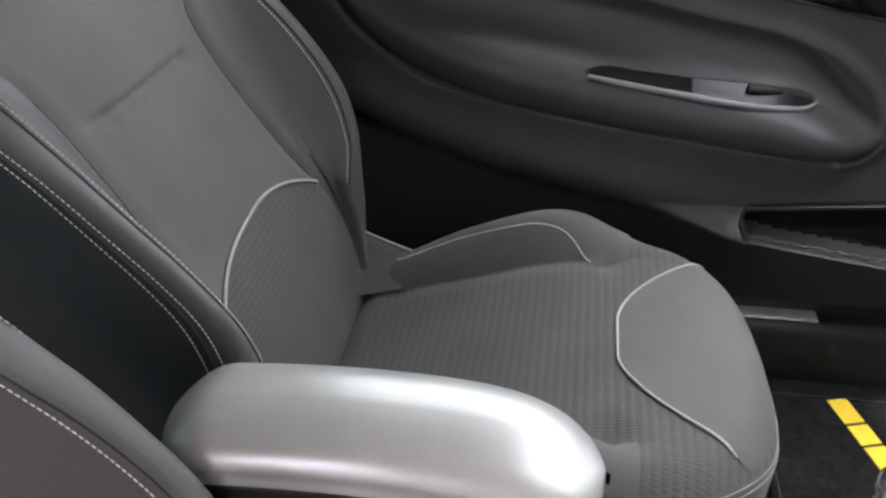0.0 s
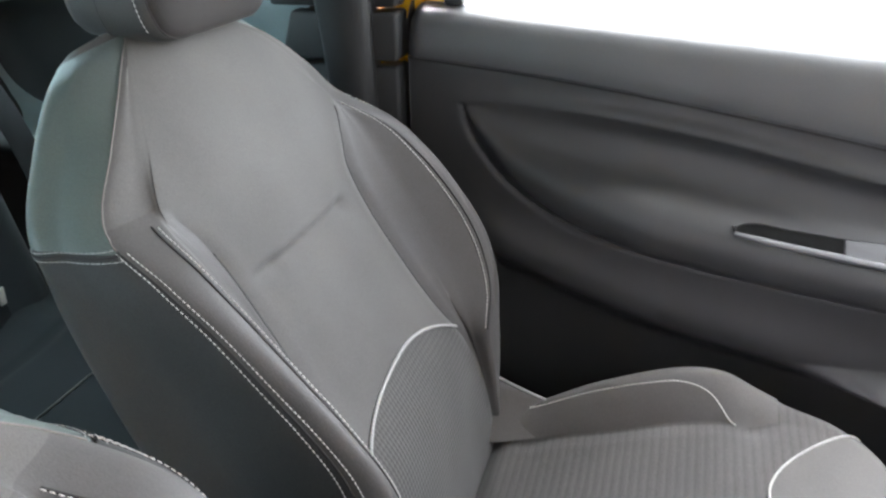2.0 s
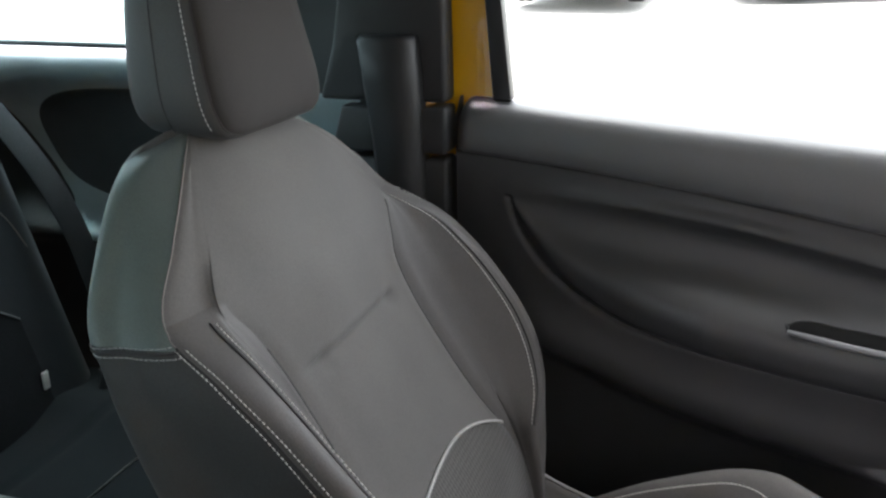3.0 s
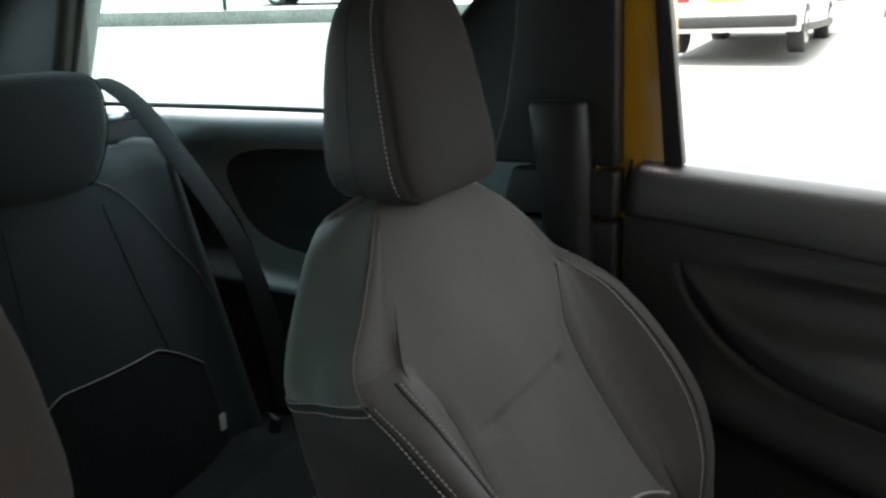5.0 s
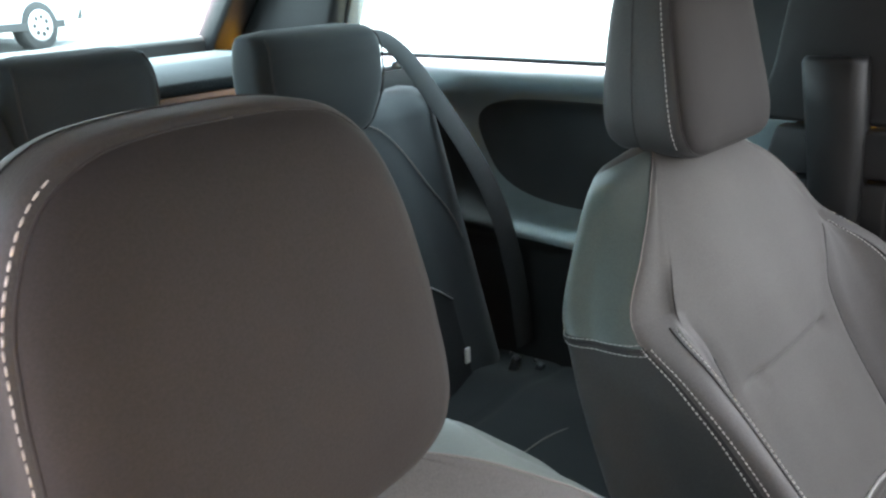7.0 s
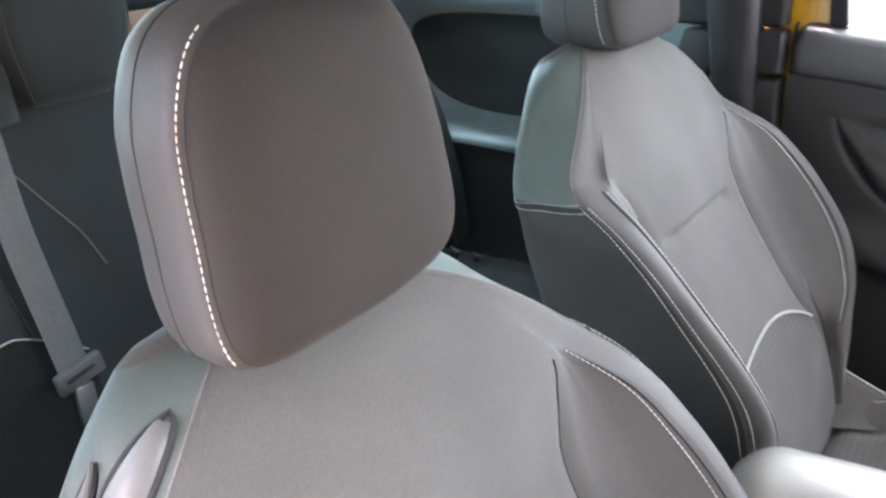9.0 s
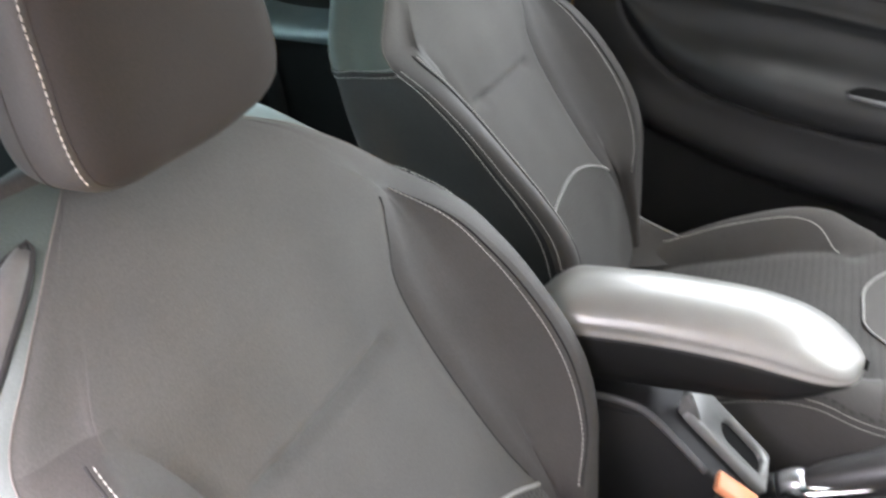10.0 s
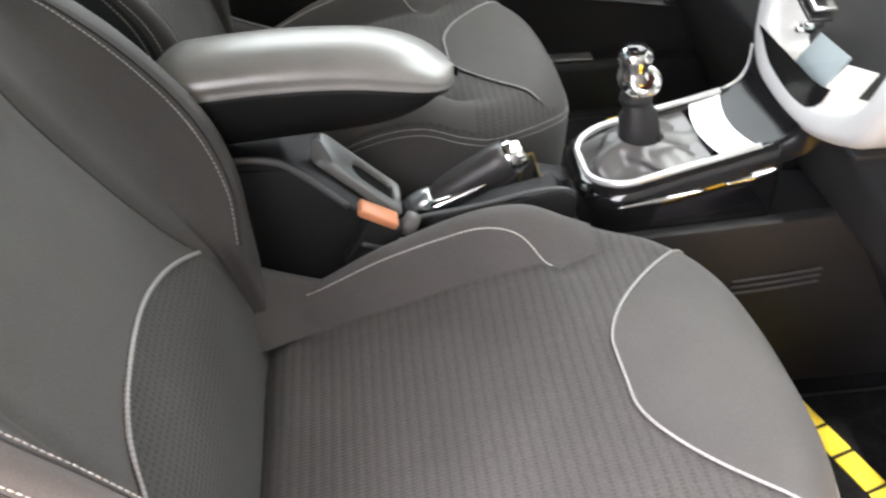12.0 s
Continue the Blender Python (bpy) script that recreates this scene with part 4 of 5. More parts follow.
for k, p in enumerate(up):
    q = np.array([p[0], -.06, .84])
    d = (q - p) / np.linalg.norm(q - p)
    w = .040 + .016 * abs(d[1]) ** 1.5
    wide.append([p + (.035, 0, 0), p + (.004, 0, 0), p + d * .004 + (-.006, 0, 0), p + d * .35 * w + (-.011, 0, 0), p + d * .75 * w + (-.008, 0, 0), p + d * .96 * w + (.002, 0, 0), p + d * w + (.012, 0, 0), p + d * (w + .002) + (.06, 0, 0)])
grid("silver_frame", wide, SILVERPL, dash, "bright silver frame round the centre stack", flip=True)
for k in range(7):
    z = .735 + k * .014
    box("vent_slat", (.508 + k * .003, -.012, z), (.54, .045, z + .0045), SATIN if k % 2 else BLACK, dash, "", 0.001, 1, rot=(18, 0, 0))
for z, y in ((.722, -.001), (.708, .017)):
    tube("button", [(.53, y, z), (.512, y, z), (.508, y, z)], [.007, .007, .004], CHROME, dash, "", 14)
box("cubby_floor", (.500, -.19, .644), (.56, .05, .651), BLACK, dash, "", 0.002)
card = thing("card_and_paper", (.50, -.07, .66), "folded paper and a blue-grey card standing in the cubby", "paper")
obj("card", [(.505, .006, .660), (.502, -.068, .652), (.520, -.097, .722), (.524, -.015, .716)], [(0, 1, 2, 3)], PAPERDK, card, smooth=False)
obj("sheet", [(.499, -.070, .650), (.498, -.148, .684), (.514, -.162, .736), (.516, -.101, .716)], [(0, 1, 2, 3)], PAPER, card, smooth=False)
for ob in card.children:
    md = ob.modifiers.new("thickness", 'SOLIDIFY')
    md.thickness = 0.0015
prism("console_side", [(.22, .2), (.232, .492), (.60, .51), (.95, .55), (.95, .2)], 'y', -.108, -.086, BLACK, dash, "", 0.006, 2)
for k in range(3):
    tube("grille_line", path3([(.437, -.1105, .412 - .011 * k), (.50, -.111, .417 - .011 * k), (.557, -.1105, .423 - .011 * k)], 10), .0017, MIDTRIM, dash, "", 6)

# ---- passenger door ----
door = thing("passenger_door", (0, .74, .35), "dark soft plastic passenger door, open a crack, with pocket and armrest", "car door")
OV = path3([(-.347, 0, .91), (-.335, 0, .87), (-.313, 0, .835), (-.278, 0, .795), (-.19, 0, .737), (-.105, 0, .71), (.02, 0, .685), (.187, 0, .66), (.351, 0, .64), (.44, 0, .637), (.466, 0, .665), (.45, 0, .73), (.397, 0, .785), (.317, 0, .82), (.234, 0, .838), (.111, 0, .865), (-.04, 0, .895), (-.198, 0, .914), (-.32, 0, .92), (-.347, 0, .91)], 160)[:, [0, 2]]


def inside(px, pz):
    hit = np.zeros(px.shape, bool)
    n = len(OV)
    for i in range(n):
        (x1, z1), (x2, z2) = OV[i], OV[(i + 1) % n]
        c = ((z1 > pz) != (z2 > pz)) & (px < (x2 - x1) * (pz - z1) / (z2 - z1 + 1e-12) + x1)
        hit ^= c
    return hit


dx, dz = np.linspace(-.43, .98, 430), np.linspace(.33, 1.0, 270)
GX, GT = np.meshgrid(dx, (dz - .33) / .67)
sill_line = spline([-.45, -.404, -.238, -.044, .186, .30, .55, 1.0], [.979, .975, .957, .929, .889, .867, .82, .735])
GZ = .33 + GT * (sill_line(GX.ravel()).reshape(GX.shape) + .002 - .33)
dist = np.full(GX.shape, 9.0)
for (ax, az), (bx, bz) in zip(OV[:-1], OV[1:]):
    t = np.clip(((GX - ax) * (bx - ax) + (GZ - az) * (bz - az)) / ((bx - ax) ** 2 + (bz - az) ** 2 + 1e-12), 0, 1)
    dist = np.minimum(dist, np.hypot(GX - ax - t * (bx - ax), GZ - az - t * (bz - az)))
ins = inside(GX, GZ)
sd = np.where(ins, -dist, dist)
low_line = spline([-.43, -.3, -.209, -.136, .001, .141, .267, .455, 1.0], [.735, .667, .630, .602, .562, .533, .509, .48, .41])(GX.ravel()).reshape(GX.shape)
top_line = spline([-.43, -.347, -.2, -.04, .11, .234, .32, .47, 1.0], [.918, .918, .913, .895, .865, .838, .82, .70, .6])(GX.ravel()).reshape(GX.shape)
bot_line = spline([-.43, -.347, -.278, -.19, -.105, .02, .187, .351, .47, 1.0], [.90, .89, .795, .737, .71, .685, .66, .64, .65, .65])(GX.ravel()).reshape(GX.shape)
frac = np.clip((GZ - bot_line) / np.maximum(top_line - bot_line, .02), 0, 1)
prof = spline([0, .06, .14, .24, .33, .40, .46, .53, .62, .74, .86, .94, 1.0], [-.020, -.045, -.060, -.066, -.065, -.059, -.048, -.031, -.012, .0, .004, .0, -.006])(frac.ravel()).reshape(frac.shape)
soft = np.clip(dist / np.interp(frac, [0, .45, .7, 1], [.016, .018, .03, .03]), 0, 1) ** .6
end = np.clip((GX + .36) / .3, .15, 1) * (1 - (1 - np.clip((.468 - GX) / .11, 0, 1)) ** 2)
Y = .705 + np.where(ins, prof * soft * end, 0)
Y += -.008 * np.exp(-(np.abs(sd) / .012) ** 2) * ((GZ > bot_line + .02) | (GX > .42)) * np.clip((GX + .31) / .2, 0, 1)
Y += .006 * np.exp(-(np.maximum(sd, 0) / .006) ** 2) * (GZ < bot_line + .02) * (sd > 0)
Y += np.where(~ins & (GZ < bot_line), -.012 * np.exp(-((GZ - low_line - .03) / .045) ** 2), 0)
Y += .030 / (1 + np.exp((GZ - low_line) / .006))      # lower panel set back
ledge = np.clip((GX - .115) / .16, 0, 1)
Y -= 1.25 * np.clip(.552 - GZ, 0, .042) / (1 + np.exp(-(GZ - low_line - .002) / .002)) * ledge
slot_top, slot_low = .5475 + .07 * (GX - .3), low_line + .012
mid_z, half_z = (slot_top + slot_low) / 2, np.maximum((slot_top - slot_low) / 2, .004)
round_end = np.sqrt(np.clip(1 - ((.312 - GX).clip(0) / .016) ** 2, 0, 1))
slot = 1 / (1 + np.exp(-(GX - .297) / .0025)) / (1 + np.exp((abs(GZ - mid_z) - half_z * round_end) / .002))
Y += .075 * slot
Y += np.clip(.36 - GZ, 0, 1) * .3
card_pts = np.stack([GX, Y, GZ], -1).reshape(-1, 3)
card_faces = np.array(grid_faces(*GX.shape))
# the slot's deep faces are coloured black to paint the pocket's shade
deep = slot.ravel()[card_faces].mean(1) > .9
for nm, pick, m, lb in (("door_card", ~deep, DOORSOFT, "dark soft plastic door card with a long sculpted armrest"), ("pocket", deep, RECESS_SHADE, "door pocket, coloured black for its shade")):
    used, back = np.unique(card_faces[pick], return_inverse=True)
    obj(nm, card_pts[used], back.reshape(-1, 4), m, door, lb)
lip_x = np.linspace(.302, .95, 80)
lip_low = np.interp(lip_x, dx, low_line[0]) + .012
rim = [(x, z) for x, z in zip(lip_x[::-1], lip_low[::-1])] + [(.2965, .5355), (.2965, .541)] + [(x, .5475 + .07 * (x - .3)) for x in lip_x]
def card_y(x, z):
    """Inner face of the door card at a point of the rim, read a little way outside the slot."""
    i = int(np.argmin(abs(dx - x)))
    k = int(np.argmin(abs(GZ[:, i] - z)))
    return float(Y[k, i])
lip = [(x, min(card_y(x, z - .009), card_y(x, z + .009)) + .0035, z) for x, z in rim]
tube("pocket_lip", path3(lip, 160), .0042, DOORSOFT, door, "rounded lip of the door pocket", 10)
xx = np.r_[np.linspace(-.43, -.40, 10), np.linspace(-.39, .98, 110)]
def pad_row(f, dy):
    """A line of the padded sill, f of the way from its lower seam to its crown."""
    row = []
    for x in xx:
        lo = float(sill_line(x)[0])
        hi = 1.055 - (x + .43) * .085 - .020 * max(0.0, 1 - (x + .43) / .022) ** 2
        row.append((x, .70 + dy + .012 * max(0.0, 1 - (x + .43) / .018) ** 2, lo + (hi - lo) * f))
    return row
grid("sill_pad", [pad_row(f, dy) for f, dy in ((0, .006), (.015, -.001), (.08, -.004), (.3, -.005), (.55, -.002), (.72, .002), (.84, .007), (.92, .014), (.975, .023), (1, .036), (.985, .06), (.88, .075))], DOORTOP_LIT, door, "dark grey padded door sill, made paler for window light")
tube("belt_groove", [(x, .7045, float(sill_line(x)[0])) for x in xx[::4]], .0026, SEAM, door, "", 6)
obj("door_end", [(-.43, .70, .33), (-.43, .70, 1.03), (-.43, .725, 1.055), (-.43, .78, 1.05), (-.43, .80, .33)], [(0, 1, 2, 3, 4)], DOORSOFT, door, smooth=False)
# grab handle and switch panel
def on_arm(x, z, lift):
    """A point on the sculpted armrest, lifted off its skin."""
    f = (x - dx[0]) / (dx[1] - dx[0])
    k = int(f)
    y = [np.interp(z, GZ[:, q], Y[:, q]) for q in (k, k + 1)]
    return np.array([x, y[0] + (y[1] - y[0]) * (f - k) - lift, z])
trim_z = spline([.045, .10, .19, .26, .32, .352, .366], [.769, .757, .7445, .7345, .7275, .727, .733])
tops_z = spline([.045, .055, .12, .19, .24, .31, .345, .366], [.771, .776, .7705, .7620, .7575, .7505, .7445, .735])
tr = np.array([on_arm(x, float(trim_z(x)[0]), .005) for x in np.linspace(.048, .365, 60)])
tr[:, 1] = np.polyval(np.polyfit(tr[:, 0], tr[:, 1], 3), tr[:, 0])
tube("handle_trim", tr, np.r_[np.linspace(.003, .0045, 8), np.full(42, .005), np.linspace(.005, .003, 10)], DULL, door, "dull silver trim strip under the handle", 10)
tr = [on_arm(.0475, .7695, .005), on_arm(.0455, .775, .0045)] + [on_arm(x, float(tops_z(x)[0]), .003) for x in np.linspace(.050, .364, 50)]
tube("handle_rim", tr, .0014, BLACK, door, "", 8)
# the grab recess is a black sheet on the skin, painting its shade
for nm, xa, xb, m, lb, lift in (("grab_recess", .05, .19, RECESS_SHADE, "grab recess, a black sheet for its shade", .0035), ("switch_plate", .192, .362, GLOSSDK, "dark grey switch plate", .0045)):
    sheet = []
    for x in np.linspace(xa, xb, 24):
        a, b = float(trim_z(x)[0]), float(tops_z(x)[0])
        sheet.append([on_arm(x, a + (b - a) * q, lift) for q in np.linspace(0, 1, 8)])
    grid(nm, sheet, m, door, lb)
tube("window_switch", path3([on_arm(0.268, 0.751, .008), on_arm(0.285, 0.751, .011), on_arm(0.315, 0.747, .007)], 10), np.linspace(.007, .004, 10), DARKTRIM, door, "window switch", 10)
tube("switch_tip", [on_arm(0.276, 0.753, .012), on_arm(0.279, 0.753, .014)], .003, CHROME, door, "", 8)
tube("door_lever", path3([(.33, .690, .872), (.37, .684, .886), (.42, .684, .884), (.47, .688, .866)], 20), np.r_[np.linspace(.003, .009, 10), np.linspace(.009, .005, 10)], CHROME, door, "chrome door lever", 10)
prism("lever_bezel", [(.236, .879), (.272, .894), (.357, .918), (.50, .912), (.54, .86), (.43, .848), (.371, .857), (.305, .873)], 'y', .690, .71, PIANO, door, "gloss black lever bezel", 0.002)
prism("window_frame", [(-.352, 1.05), (-.38, 1.05), (-.41, 1.40), (-.392, 1.40)], 'y', .722, .75, BLACK, door, "black window frame upright", 0.003)
obj("window_glass", [(-.36, .755, 1.05), (.80, .77, .95), (.30, .68, 1.40), (-.39, .70, 1.40)], [(0, 1, 2, 3)], CLEAR_GLASS, door, "clear door window", smooth=False)

# ---- body shell round the cabin ----
def setting(ob, label, category):
    return tagged(ob, label, category, "", "structure")


b_pillar = thing("trim_b_pillar", (-.55, .70, .3), "black B pillar trim in two pieces with a belt cover", "trim", "", "structure")
prism("upper_trim", [(-.439, 1.049), (-.444, 1.42), (-.585, 1.42), (-.597, 1.24), (-.615, 1.13), (-.64, 1.049)], 'y', .685, .73, DARKTRIM, b_pillar, "", 0.008, 3)
prism("middle_trim", [(-.4375, .975), (-.4375, 1.044), (-.60, 1.044), (-.62, .975)], 'y', .675, .73, DARKTRIM, b_pillar, "", 0.006, 3)
prism("lower_trim", [(-.4375, .30), (-.4375, .968), (-.62, .968), (-.66, .80), (-.66, .30)], 'y', .678, .73, DARKTRIM, b_pillar, "", 0.006, 3)
box("backing", (-.60, .731, .3), (-.486, .739, 1.42), BLACK, b_pillar, "", 0.0)
cov = []
for z, x0, x1, y in ((.30, -.56, -.47, .655), (.88, -.555, -.482, .655), (1.0, -.565, -.484, .652), (1.08, -.575, -.487, .65), (1.138, -.583, -.491, .652), (1.146, -.581, -.493, .66)):
    x0, x1 = x0 + .014, x1 + .014
    cov.append([(x0, y + .04, z), (x0 + .003, y + .012, z), (x0 + .014, y, z), (x1 - .02, y - .002, z), (x1 - .004, y + .01, z), (x1, y + .04, z)])
grid("belt_cover", cov, BLACK, b_pillar, "upright black belt cover", closed=True, caps=True, flip=True)
setting(prism("trim_door_jamb", [(-.482, .30), (-.482, 1.42), (-.386, 1.42), (-.365, 1.05), (-.37, .30)], 'y', .742, .77, YPAINT, None, "", 0.004), "yellow painted door jamb behind the pillar trim", "jamb")

quarter = thing("trim_rear_quarter", (-1.1, .72, .4), "dark rear quarter trim with a deep moulded armrest recess", "trim", "", "structure")
qx = np.linspace(-1.62, -.58, 130)
QX, QV = np.meshgrid(qx, np.linspace(0, 2, 90))
# below a line that climbs towards the rear, black includes the shadow there
split = np.interp(QX, [-1.62, -1.42, -1.37, -1.32, -1.262, -1.215, -1.17, -1.13, -1.09, -.92, -.58], [1.112, 1.108, 1.090, 1.026, .938, .870, .825, .800, .787, .778, .775])
QZ = np.where(QV < 1, .42 + (split - .42) * QV, split + (1.118 - split) * (QV - 1))
cxq, czq = -.985, .932
r = ((abs(QX - cxq + .5 * (QZ - czq)) / .30) ** 3.2 + (abs(QZ - czq) / .122) ** 3.2) ** (1 / 3.2)
QY = 0.70 + .12 / (1 + np.exp((r - 1) / .14)) - .045 * np.exp(-((QZ - .803) / .026) ** 2) * np.clip((r - 1.0) / .16, 0, 1) - .02 * np.clip((.82 - QZ) / .3, 0, 1)
QY += .075 * np.clip((QZ - 1.045) / .075, 0, 1) ** 1.5
QP = np.stack([QX, QY, QZ], -1)
QF = np.array(grid_faces(90, 130))
keep = np.array([r.ravel()[list(f)].mean() > 0.80 for f in QF])
qlow = np.array([QV.ravel()[list(f)].mean() < 1 for f in QF])
for nm, pick, m, lb in (("quarter_panel", keep & ~qlow, GREYTRIM, ""), ("lower_quarter_panel", keep & qlow, UNDER, "lower quarter trim, black with the shadow beside the bench")):
    used = np.unique(QF[pick])
    remap = {int(o): k for k, o in enumerate(used)}
    obj(nm, QP.reshape(-1, 3)[used], [tuple(remap[int(v)] for v in f) for f in QF[pick]], m, quarter, lb)
# the recess is coloured darker than its panel to paint its shade
rec = []
for rr in np.r_[0.001, np.linspace(.1, .8, 12), .83, .86]:
    ring = []
    for q in range(96):
        a = 2 * math.pi * q / 96
        ca, sa = math.cos(a), math.sin(a)
        k = rr / (abs(ca) ** 3.2 + abs(sa) ** 3.2) ** (1 / 3.2)
        ring.append((cxq + .30 * k * ca - .061 * k * sa, .698 + .12 / (1 + math.exp((rr - 1) / .14)), czq + .122 * k * sa))
    rec.append(ring)
grid("armrest_recess", rec, QDARK, quarter, "deep moulded recess, its shade put into the dark colour", closed=True)
# front edge of the side window leans forward; a moulded reveal runs from it to the pillar trim
EDGE0, EDGE1 = np.array([-.862, .748, 1.112]), np.array([-.545, .680, 1.40])
reveal = []
for z, y_in in ((1.055, .700), (1.085, .696), (1.112, .694), (1.16, .692), (1.21, .690), (1.26, .689), (1.31, .689), (1.36, .689)):
    q = max(0, (z - 1.112) / .288)
    out = EDGE0 + (EDGE1 - EDGE0) * q if z > 1.10 else np.array([-.90, .701 if z < 1.07 else .722, z])
    inn = np.array([-.575 + .02 * max(0, z - 1.05) / .31, y_in + .003, z])
    if inn[0] < out[0]:
        inn[0] = out[0] + .002
    row = []
    for f in np.linspace(0, 1, 12):
        p = out + (inn - out) * f
        p[1] += .010 * math.sin(math.pi * f) * min(1, q * 6)
        row.append(tuple(p))
    reveal.append(row)
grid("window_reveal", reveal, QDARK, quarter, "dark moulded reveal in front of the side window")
tube("window_seal", [(-1.60, .742, 1.12), (-1.2, .742, 1.118), (-.87, .742, 1.114), (-.845, .742, 1.122), (-.545, .676, 1.40)], .005, BLACK, quarter, "", 8)
obj("window_3", [(-1.60, .75, 1.115), (-.862, .75, 1.11), (-.545, .682, 1.40), (-1.48, .68, 1.40)], [(0, 1, 2, 3)], TEAL_GLASS, None, smooth=False)
setting(bpy.data.objects["window_3"], "tinted rear side window", "window")
setting(prism("trim_c_pillar", [(-1.60, 1.112), (-1.485, 1.40), (-1.46, 1.40), (-1.575, 1.112)], 'y', .70, .745, LINER, None, "", 0.006), "pale grey inner edge of the C pillar", "trim")
setting(prism("trim_c_pillar_inner", [(-1.585, 1.10), (-1.47, 1.42), (-1.75, 1.42), (-1.95, 1.14)], 'y', .66, .72, DARKTRIM, None, "", 0.02, 3), "dark C pillar trim", "trim")

box_shelf = box("parcel_shelf", (-1.885, -.62, 1.112), (-1.36, .60, 1.134), SHELF, None, "", 0.008, 2)
tagged(box_shelf, "grey parcel shelf behind the rear bench", "parcel shelf")
tail = thing("tailgate", (-1.9, 0, 1.0), "dark tailgate inner trim round the rear window", "tailgate")
box("lower_trim", (-1.98, -.66, .6), (-1.90, .71, 1.168), DARKTRIM, tail, "", 0.015, 3)
prism("side_trim", [(-1.98, 1.12), (-1.72, 1.42), (-1.62, 1.42), (-1.90, 1.12)], 'y', .575, .66, BLACK, tail, "", 0.012, 3)
prism("side_trim", [(-1.98, 1.12), (-1.72, 1.42), (-1.62, 1.42), (-1.90, 1.12)], 'y', -.68, -.59, DARKTRIM, tail, "", 0.012, 3)
obj("rear_window", [(-1.93, -.60, 1.165), (-1.93, .57, 1.165), (-1.70, .57, 1.40), (-1.70, -.60, 1.40)], [(0, 1, 2, 3)], TEAL_GLASS, tail, "tinted rear window", smooth=False)

outlet = thing("belt_outlet", (-1.24, -.25, 1.04), "raised dark cloth belt outlet on top of the rear bench", "belt outlet")
sections("cover", [(1.02, -1.245, -.262, .075, .098), (1.10, -1.25, -.262, .070, .097), (1.145, -1.255, -.262, .064, .094), (1.162, -1.26, -.262, .052, .086), (1.168, -1.265, -.262, .02, .06)], REARCLOTH, outlet, "", 48, 24, 4.0)
rear_belt = thing("rear_seat_belt", (-1.1, -.22, .66), "grey rear seat belt with a metal tongue, hanging over the bench", "seat belt")
def strap(name, pts, half, parent, side=(0, 1, 0), web=WEB):
    p = path3(pts, 40)
    s = np.array(side, float)
    rows = [[q - s * half, q - s * half * .9 + (.0016, 0, 0), q + s * half * .9 + (.0016, 0, 0), q + s * half] for q in p]
    return grid(name, rows, web, parent)
strap("webbing", [(-1.19, -.242, 1.10), (-1.168, -.241, 1.05), (-1.14, -.241, .90), (-1.10, -.236, .75), (-1.083, -.236, .70)], .023, rear_belt)
box("belt_slot", (-1.20, -.275, 1.098), (-1.168, -.209, 1.112), BLACK, outlet, "black slot that the belt leaves", 0.003)
box("tongue", (-1.087, -.268, .680), (-1.074, -.196, .712), MIDTRIM, rear_belt, "grey plastic belt tongue", 0.005, 3, rot=(10, 0, 0))
box("tongue_slot", (-1.076, -.256, .694), (-1.0725, -.212, .701), BLACK, rear_belt, "", 0.001, 1, rot=(10, 0, 0))
box("tongue_plate", (-1.09, -.243, .615), (-1.080, -.215, .675), SATIN, rear_belt, "", 0.002)
belt2 = thing("rear_seat_belt", (-1.25, .6, .7), "dark rear seat belt running from shelf to bench", "seat belt")
strap("webbing", [(-1.47, .61, 1.165), (-1.40, .618, 1.178), (-1.33, .62, 1.150), (-1.22, .622, 1.042), (-1.11, .632, .885), (-1.065, .645, .72), (-1.05, .65, .58)], .024, belt2, (.15, .98, .1), WEBDARK)
box("belt_guide", (-1.38, .555, 1.108), (-1.31, .66, 1.124), SATIN, belt2, "satin belt guide", 0.004)
rb = thing("rear_buckles", (-1.05, .6, .55), "black rear belt buckle stubs beside the cushion", "belt buckle")
for x, y, z in ((-1.03, .585, .60), (-1.0, .62, .58)):
    box("stub", (x - .008, y - .008, z - .06), (x + .008, y + .008, z - .012), BLACK, rb, "", 0.004, 2, rot=(0, 20, 0))
    box("stub_button", (x - .009, y - .004, z - .013), (x + .001, y + .004, z - .009), DARKTRIM, rb, "", 0.001, 1, rot=(0, 20, 0))

# floor, sills, mats
setting(box("floor", (-1.15, -.78, .14), (1.2, .78, .19), CARPET, None, "", 0.0), "black carpeted cabin floor", "floor")
setting(box("floor_rear_bulkhead", (-1.9, -.72, .19), (-1.30, .70, .60), CARPET, None, "", 0.0), "dark boot floor", "floor")
setting(box("trim_sill_passenger", (-.43, .70, .19), (1.1, .80, .335), DARKTRIM, None, "", 0.02, 3), "dark passenger door sill", "sill")
kick = tagged(box("sill_plate", (.30, .712, .337), (.455, .765, .341), BRIGHT, None, "", 0.001), "satin metal sill plate on the door sill", "sill plate")
setting(box("trim_sill_driver", (-.43, -.86, .10), (1.1, -.72, .30), YPAINT, None, "", 0.02, 3), "yellow painted driver's door sill", "sill")
def mat_thing(y, x0, x1, label, up=0.0):
    m = thing("floor_mat", ((x0 + x1) / 2, y, .19), label, "floor mat", "floor mats")
    box("mat", (x0, y - .22, .191), (x1, y + .255 * (up > 0) + .22 * (up == 0), .203 + up), MATRUB, m, "", 0.005, 2)
    tube("mat_edge", [(x0 + .01, y - .21, .204 + up), (x1 - .01, y - .21, .204 + up), (x1 - .01, y + .21, .204 + up), (x0 + .01, y + .21, .204 + up), (x0 + .01, y - .21, .204 + up)], .0025, DARKTRIM, m, "", 6)
    return m
